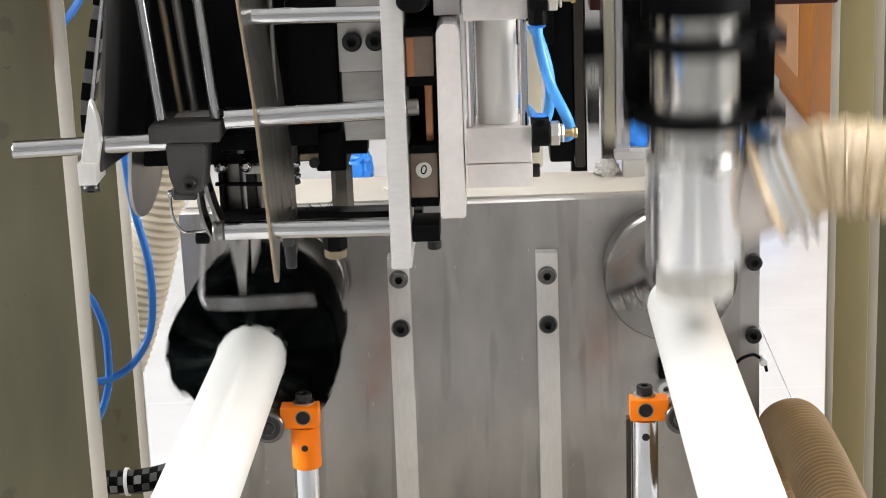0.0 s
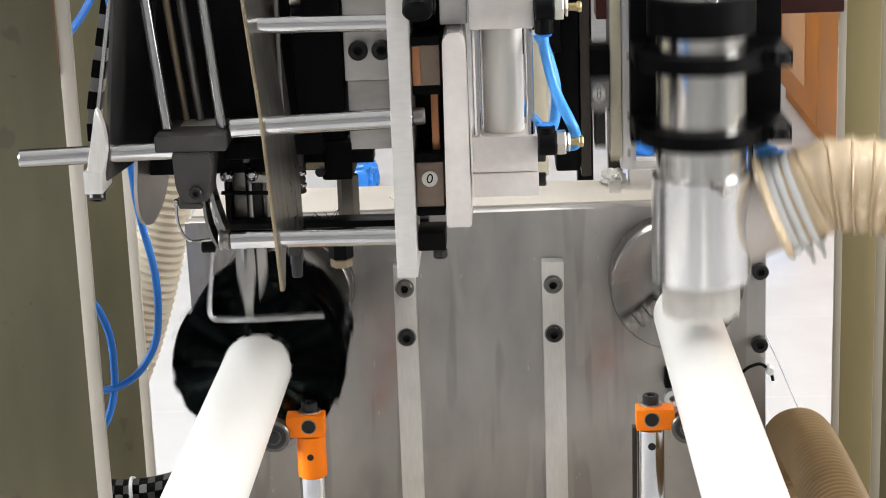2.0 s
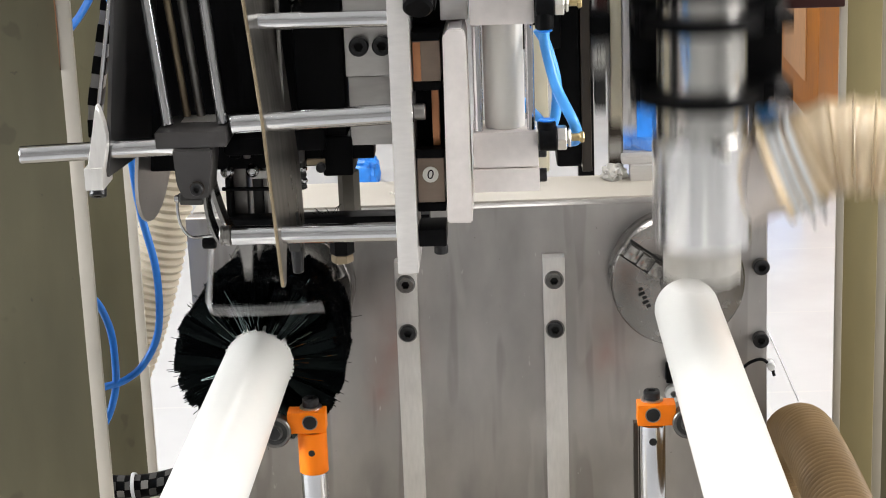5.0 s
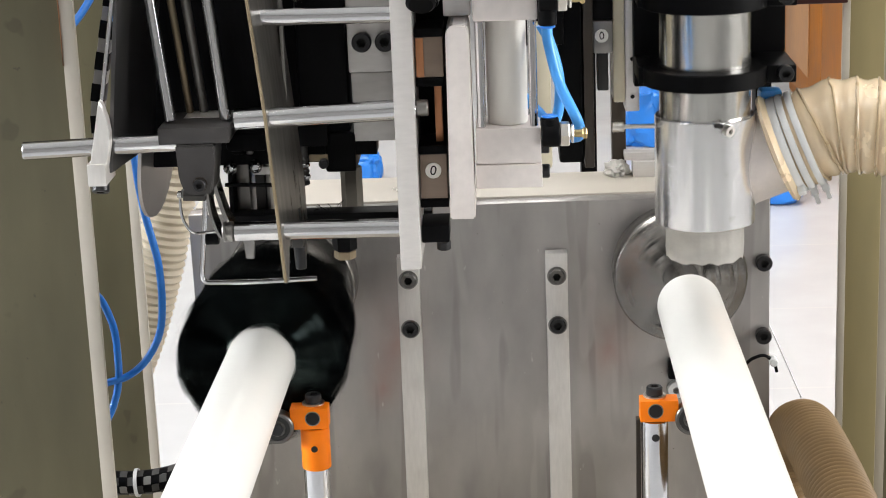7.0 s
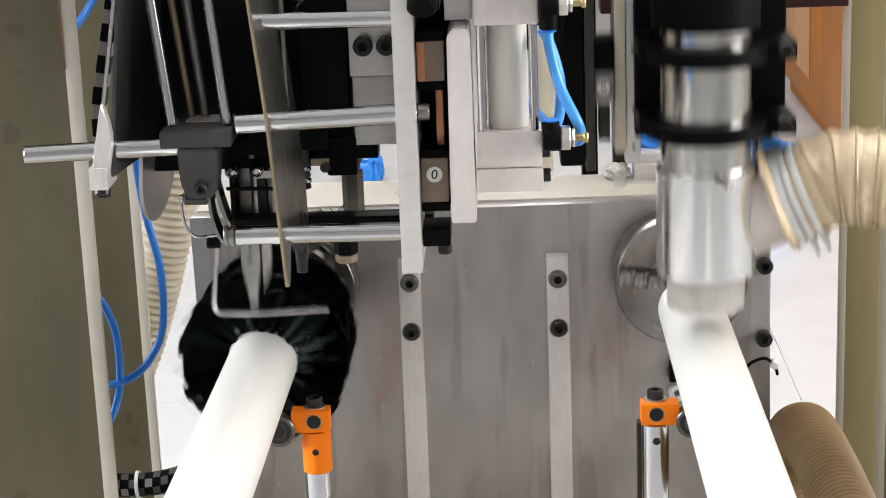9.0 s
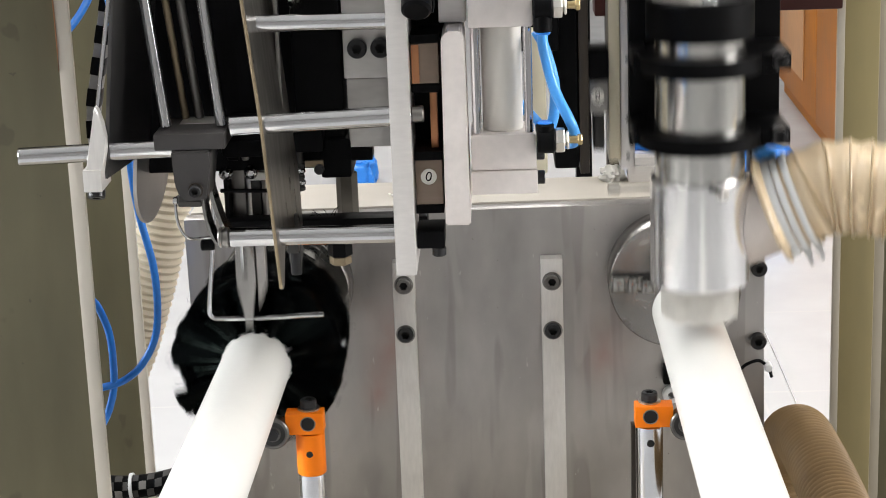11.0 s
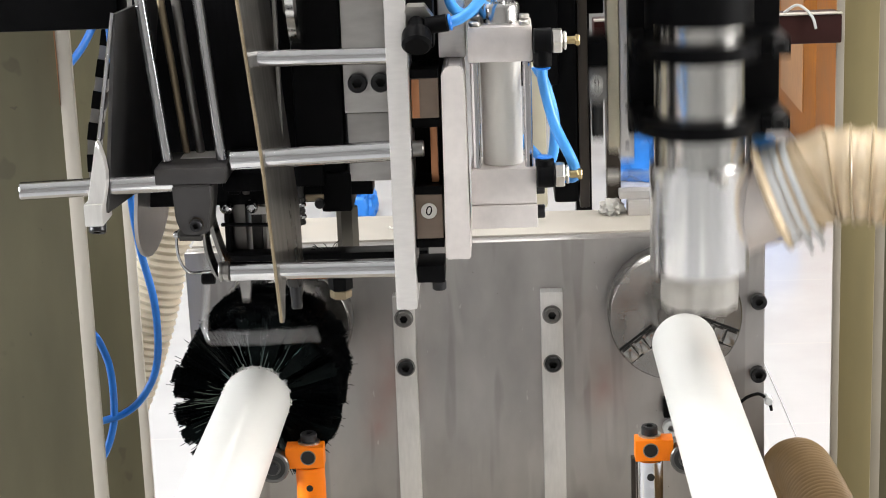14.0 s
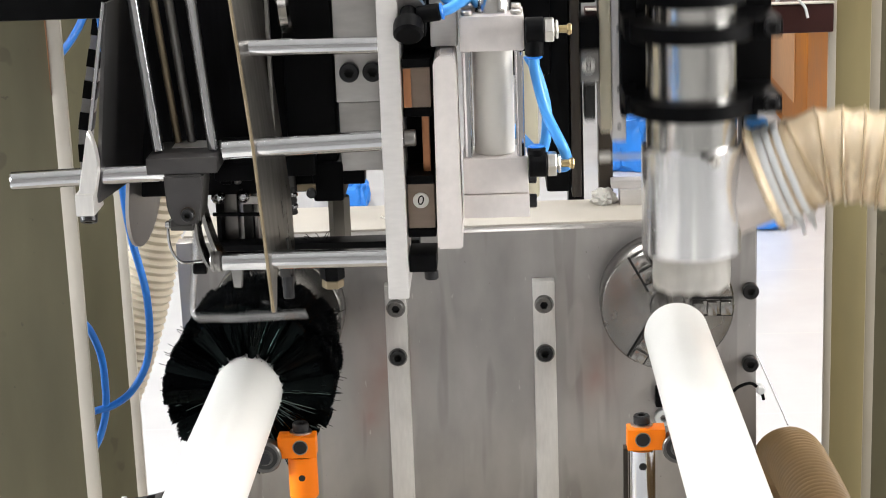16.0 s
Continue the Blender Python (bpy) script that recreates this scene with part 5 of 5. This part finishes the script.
lathe(bm, (0.0085, -0.0385, 0.0835), (0.0165, -0.0495, 0.0815), [(0, 0), (0.0022, 0), (0.0022, 0.006), (0.0046, 0.0062), (0.0046, 0.0108), (0.0041, 0.0113), (0.0022, 0.0113), (0.0022, 0.008), (0, 0.008)], 24)
part("set_screw", bm, M_NICKEL, drill, "bright socket set screw")
bm = bmesh.new()
rod(bm, (0.003, -0.0410, 0.0858), (0.010, -0.0400, 0.0845), 0.0018, 10)
part("set_pin", bm, M_DARKSTEEL, drill)
bm = bmesh.new()
box(bm, 0.046, 0.064, 0.020, 0.040, 0.090, 0.0995, 0.003)
part("blue_plug", bm, M_SKYBLUE, drill, "blue plug")
# side rail and valve that ride with the spindle


def drill_box(name, mat, x0, x1, y0, y1, z0, z1, bevel=0.001, label=""):
    bm = bmesh.new()
    box(bm, x0 - DRILL[0], x1 - DRILL[0], y0 - DRILL[1], y1 - DRILL[1], z0 - DRILL[2], z1 - DRILL[2], bevel)
    return part(name, bm, mat, drill, label)


drill_box("rail", M_IVORY, 0.116, 0.1255, -0.205, -0.17, 1.205, 1.46, label="pale aluminium rail")
rail = drill_box("rail", M_ALU, 0.1258, 0.1375, -0.2, -0.17, 1.196, 1.46, label="pale drilled aluminium rail")
drill_box("rail_link", M_BLACK, 0.120, 0.150, -0.169, -0.15, 1.225, 1.40, label="black link plate")
for zz in (1.2085, 1.2400, 1.290, 1.34):
    bm = bmesh.new()
    lathe(bm, (0.1318 - DRILL[0], -0.2006 - DRILL[1], zz - DRILL[2]), (0.1318 - DRILL[0], -1, zz - DRILL[2]), [(0, 0), (0.0018, 0)], 16)
    part("rail_hole", bm, M_HOLE, rail)
valve = drill_box("valve", M_SHEET, 0.0995, 0.1155, -0.213, -0.17, 1.2475, 1.274, label="grey valve body")
drill_box("valve_end", M_BLACK, 0.0990, 0.1158, -0.212, -0.172, 1.2745, 1.30, label="black valve end")
drill_box("valve_stem", M_DARKSTEEL, 0.103, 0.112, -0.205, -0.185, 1.215, 1.247, label="dark valve stem")
bm = bmesh.new()
lathe(bm, (0.1065 - DRILL[0], -0.2132 - DRILL[1], 1.262 - DRILL[2]), (0.1065 - DRILL[0], -1, 1.262 - DRILL[2]), [(0, 0), (0.0055, 0), (0.0055, 0.001), (0, 0.001)], 24)
part("valve_dial", bm, M_WHITE, valve, "small white dial")
fc2 = bpy.data.curves.new("dial_digit", "FONT")
fc2.body, fc2.size, fc2.align_x, fc2.align_y, fc2.extrude = "0", 0.009, "CENTER", "CENTER", 0.0001
fc2.materials.append(M_BLACK)
ft2 = new("dial_digit", fc2)
ft2.parent = valve
ft2.matrix_basis = pose(0.1065 - DRILL[0], -0.2148 - DRILL[1], 1.262 - DRILL[2], 90, 0, 0)

# suction branch and duct hose
D0, D1 = Vector((0.008, 0.016, 0.034)), Vector((0.076, 0.006, 0.062))
way = (D1 - D0).normalized()
bm = bmesh.new()
lathe(bm, D0, D1, [(0.020, 0.018), (0.0348, 0.02), (0.0348, (D1 - D0).length), (0.033, (D1 - D0).length)], 48)
part("branch_pipe", bm, M_CAST, drill, "aluminium suction branch pipe")
hose_pts = [D0 + way * 0.060, D0 + way * 0.080, D0 + way * 0.105, (0.138, -0.006, 0.073), (0.168, -0.012, 0.066), (0.212, -0.01, 0.046), (0.27, 0.02, 0.03), (0.34, 0.06, 0.02)]
path = dense(hose_pts, 0.0022)
bm = bmesh.new()
sweep(bm, path, ribbed(0.0145, 0.0356, 0.0024), 40)
duct = part("duct_hose", bm, M_DUCT, drill, "translucent tan spiral duct hose")
bm = bmesh.new()
spiral, dist, side = [], 0.0, None
for i, p in enumerate(path[1:-1], 1):
    w = (path[i + 1] - path[i - 1]).normalized()
    dist += (p - path[i - 1]).length
    if side is None:
        side = w.orthogonal().normalized()
    side = (side - w * side.dot(w)).normalized()
    up = w.cross(side)
    for q in range(6):
        a = 2 * math.pi * (dist / 0.0145 + q * 0.0022 / 0.0145 / 6)
        spiral.append(p + w * (0.0022 * q / 6) + 0.0380 * (math.cos(a) * side + math.sin(a) * up))
sweep(bm, spiral, 0.0012, 6)
part("spiral", bm, M_DUCTRIB, duct, "tan stiffening spiral")
for k, off in enumerate((0.0635, 0.0705, 0.0785)):
    c = D0 + way * off
    tilt = Vector((0.10 * (k - 1), 0, 0.05 * (k - 1)))
    aim = (way + tilt).normalized()
    bm = bmesh.new()
    half = (0.0036, 0.0027, 0.0027)[k]
    lathe(bm, c, c + aim, [(0.0372, -half), (0.0398, -half), (0.0403, -half * 0.5), (0.0403, half * 0.5), (0.0398, half), (0.0372, half)], 48, closed=True)
    clip = part("hose_clip", bm, M_CLIP, duct, "grey plastic cable tie round the hose")
    down = (Vector((0, -0.45, -1)) - aim * aim.dot(Vector((0, -0.45, -1)))).normalized()
    across = aim.cross(down)
    basis = Matrix((across, aim, down)).transposed().to_4x4()
    bm = bmesh.new()
    box(bm, -0.0036, 0.0036, -0.003, 0.003, 0.0395, 0.0455, 0.001, Matrix.Translation(c) @ basis @ pose(0, 0, 0, 0, (-14, 6, 22)[k], 0))
    part("tie_head", bm, M_CLIP, clip)
    if k:
        bm = bmesh.new()
        box(bm, -0.0007, 0.0007, -0.0018, 0.0018, 0.0450, 0.053, 0.0003, Matrix.Translation(c) @ basis @ pose(0, 0, 0, 0, (-14, 6, 22)[k], 0))
        part("tie_tail", bm, M_CLIP, clip)
c = D0 + way * 0.0555
bm = bmesh.new()
lathe(bm, c, c + way, [(0.0350, -0.0035), (0.0430, -0.002), (0.0448, 0.001), (0.0405, 0.005), (0.0362, 0.006)], 48, closed=True)
part("hose_lip", bm, M_DUCT, duct)
# welded seam round the branch and dents in the shroud
bm = bmesh.new()
seam = []
for k in range(49):
    a = 2 * math.pi * k / 48
    u = way.cross(Vector((0, 1, 0))).normalized()
    v = way.cross(u)
    q = D0 + 0.0350 * (math.cos(a) * u + math.sin(a) * v)
    # follow the branch outward until it leaves the shroud
    step = 0.0
    while (q + way * step).xy.length < 0.0398 and step < 0.08:
        step += 0.0005
    seam.append(q + way * step)
sweep(bm, seam, 0.0006, 8)
part("weld_seam", bm, M_CAST, shroud, "pale weld seam")
for dx, dz, k in ((0.013, 0.046, 1.0), (0.018, 0.0095, 1.5)):
    bm = bmesh.new()
    y = -math.sqrt(0.0396 ** 2 - dx ** 2) - 0.0003
    m = Matrix.Translation((dx, y, dz)) @ pose(0, 0, 0, 0, 0, math.degrees(math.atan2(dx, -y)))
    slab(bm, [(k * px, k * pz) for px, pz in ((-0.0021, -0.0012), (-0.0004, -0.0022), (0.0011, -0.0010), (0.0020, 0.0014), (0.0006, 0.0009), (-0.0012, 0.0013))], 0, 0.0006)
    bmesh.ops.transform(bm, matrix=m, verts=bm.verts)
    part("dent", bm, M_TURNED, shroud, "small gouge in the aluminium")

# ---- tufting tool and presser wire ----
tool = thing("tufting_tool", (-0.181, -0.286, 1.0943), "steel tufting tool with pointed nozzle", "tufting tool")
bm = bmesh.new()
slab(bm, [(-0.0030, 0.0), (0.0038, 0.0), (0.0044, 0.014), (0.0060, 0.025), (0.0078, 0.036), (0.0078, 0.062), (0.0045, 0.062), (0.0045, 0.073), (0.0012, 0.073), (0.0012, 0.066), (-0.0020, 0.066), (-0.0020, 0.071), (-0.0048, 0.071), (-0.0080, 0.066), (-0.0080, 0.036), (-0.0062, 0.025), (-0.0040, 0.014)], -0.006, 0.006)
bmesh.ops.bevel(bm, geom=list(bm.edges), offset=0.0007, segments=1, affect="EDGES")
part("nozzle", bm, M_JAW, tool, "worn steel nozzle")
bm = bmesh.new()
slab(bm, [(0.0084, 0.016), (0.0112, 0.020), (0.0160, 0.034), (0.0160, 0.075), (0.0084, 0.075)], -0.004, 0.008)
bmesh.ops.bevel(bm, geom=list(bm.edges), offset=0.0008, segments=1, affect="EDGES")
part("side_guide", bm, M_PLATE, tool, "bright side guide")
bm = bmesh.new()
rod(bm, (-0.002, -0.008, 0.050), (-0.002, -0.008, 0.130), 0.0016, 12)
part("needle", bm, M_CHROME, tool, "bright needle")
bm = bmesh.new()
box(bm, -0.007, 0.012, -0.004, 0.010, 0.0755, 0.15, 0.001)
part("shank", bm, M_SHEET, tool, "steel shank")
for sz in (0.045, 0.058):
    screw(tool, -0.0005, -0.006, sz, 0.005)

wire = thing("presser_wire", (-0.2262, -0.270, 1.0835), "bent bright steel presser wire", "bent wire")
bm = bmesh.new()
pth = [Vector((0.0115, 0, 0.108)), Vector((0.0085, 0, 0.078)), Vector((0.0068, 0, 0.06)), Vector((0.0012, 0, 0.012))] + [Vector((0.0068 - 0.006 * math.cos(a), 0, 0.0065 - 0.006 * math.sin(a))) for a in [math.pi / 2 * i / 6 for i in range(7)]] + [Vector((0.04, 0, 0.0002)), Vector((0.094, 0, 0.0015))]
sweep(bm, pth, 0.0022, 14)
part("wire", bm, M_CHROME, wire)


# ---- what moves ----
BEAT = 0.405
DOWNS = [0.3 + BEAT * i for i in range(-1, 17)] + [7.7 + BEAT * i for i in range(22)]
# depth of the drill after a stroke's lowest point and before the next one, by seconds from it
RISE = [(0, 1), (0.02, 0.94), (0.04, 0.84), (0.08, 0.70), (0.105, 0.57), (0.155, 0.18), (0.2, 0.01), (0.21, 0)]
FALL = [(0, 1), (0.02, 0.94), (0.06, 0.80), (0.085, 0.73), (0.12, 0.53), (0.155, 0.28), (0.19, 0.05), (0.21, 0)]


def depth_at(curve, d):
    for (d0, s0), (d1, s1) in zip(curve, curve[1:]):
        if d <= d1:
            return s0 + (s1 - s0) * (d - d0) / (d1 - d0)
    return 0.0


def stroke(t):
    """How far the heads are down at t: 0 up, 1 down."""
    for a, b in zip(DOWNS, DOWNS[1:]):
        if a <= t < b:
            return depth_at(RISE, t - a) if t - a < b - t else depth_at(FALL, b - t)
    return 0.0


def ease(k):
    k = min(max(k, 0.0), 1.0)
    return k * k * (3 - 2 * k)


def lifted(t, off, up, down, low):
    """1 while a part is down; it lifts between off and up after a stroke's lowest point and is down again between down and low before the next."""
    for a, b in zip(DOWNS, DOWNS[1:]):
        if a <= t < b:
            return 1 - ease((t - a - off) / (up - off)) * (1 - ease((t - b + down) / (down - low)))
    return 1.0


# how far the chucks stand turned after each stroke, in degrees; they feed to and fro
TURNS = [94, 122, 148, 129, 105, 80, 60, 32, 10, -14, -40, -68, -96, -124, -152, -180, -196, -459,
         -504, -522, -540, -560, -585, -610, -635, -660, -685, -714, -750, -780, -797, -787, -765, -742, -713, -678, -653, -629, -601, -573]


def index_angle(t):
    """The turn of the workpieces at t, in degrees."""
    before = 66
    for i, a in enumerate(DOWNS):
        long = i + 1 < len(DOWNS) and DOWNS[i + 1] - a > 0.6
        start, length = (0.12, 0.44) if long else (0.03, 0.13)
        if t < a + start + length:
            return 70 - (before + (TURNS[i] - before) * ease((t - a - start) / length))
        before = TURNS[i]
    return 70 - before


def motions():
    times = [i / 30 for i in range(481)]
    walk(drill, [(t, pose(DRILL[0], DRILL[1], DRILL[2] - 0.059 * stroke(t))) for t in times])
    walk(tool, [(t, pose(-0.181, -0.286, 1.1040 - 0.0625 * lifted(t, 0.02, 0.165, 0.19, 0.06))) for t in times])
    walk(wire, [(t, pose(-0.2245 + 0.008 * lifted(t, 0.065, 0.175, 0.235, 0.13), -0.270, 1.0782 - 0.0265 * lifted(t, 0.065, 0.175, 0.235, 0.13))) for t in times])
    walk(spin_left, [(t, pose(AXIS_L, -0.006 * t / 16, AXIS_Z, 0, index_angle(t), -0.7)) for t in times])
    walk(spin_right, [(t, pose(AXIS_R, 0, AXIS_Z, 0, index_angle(t), 0)) for t in times])


motions()
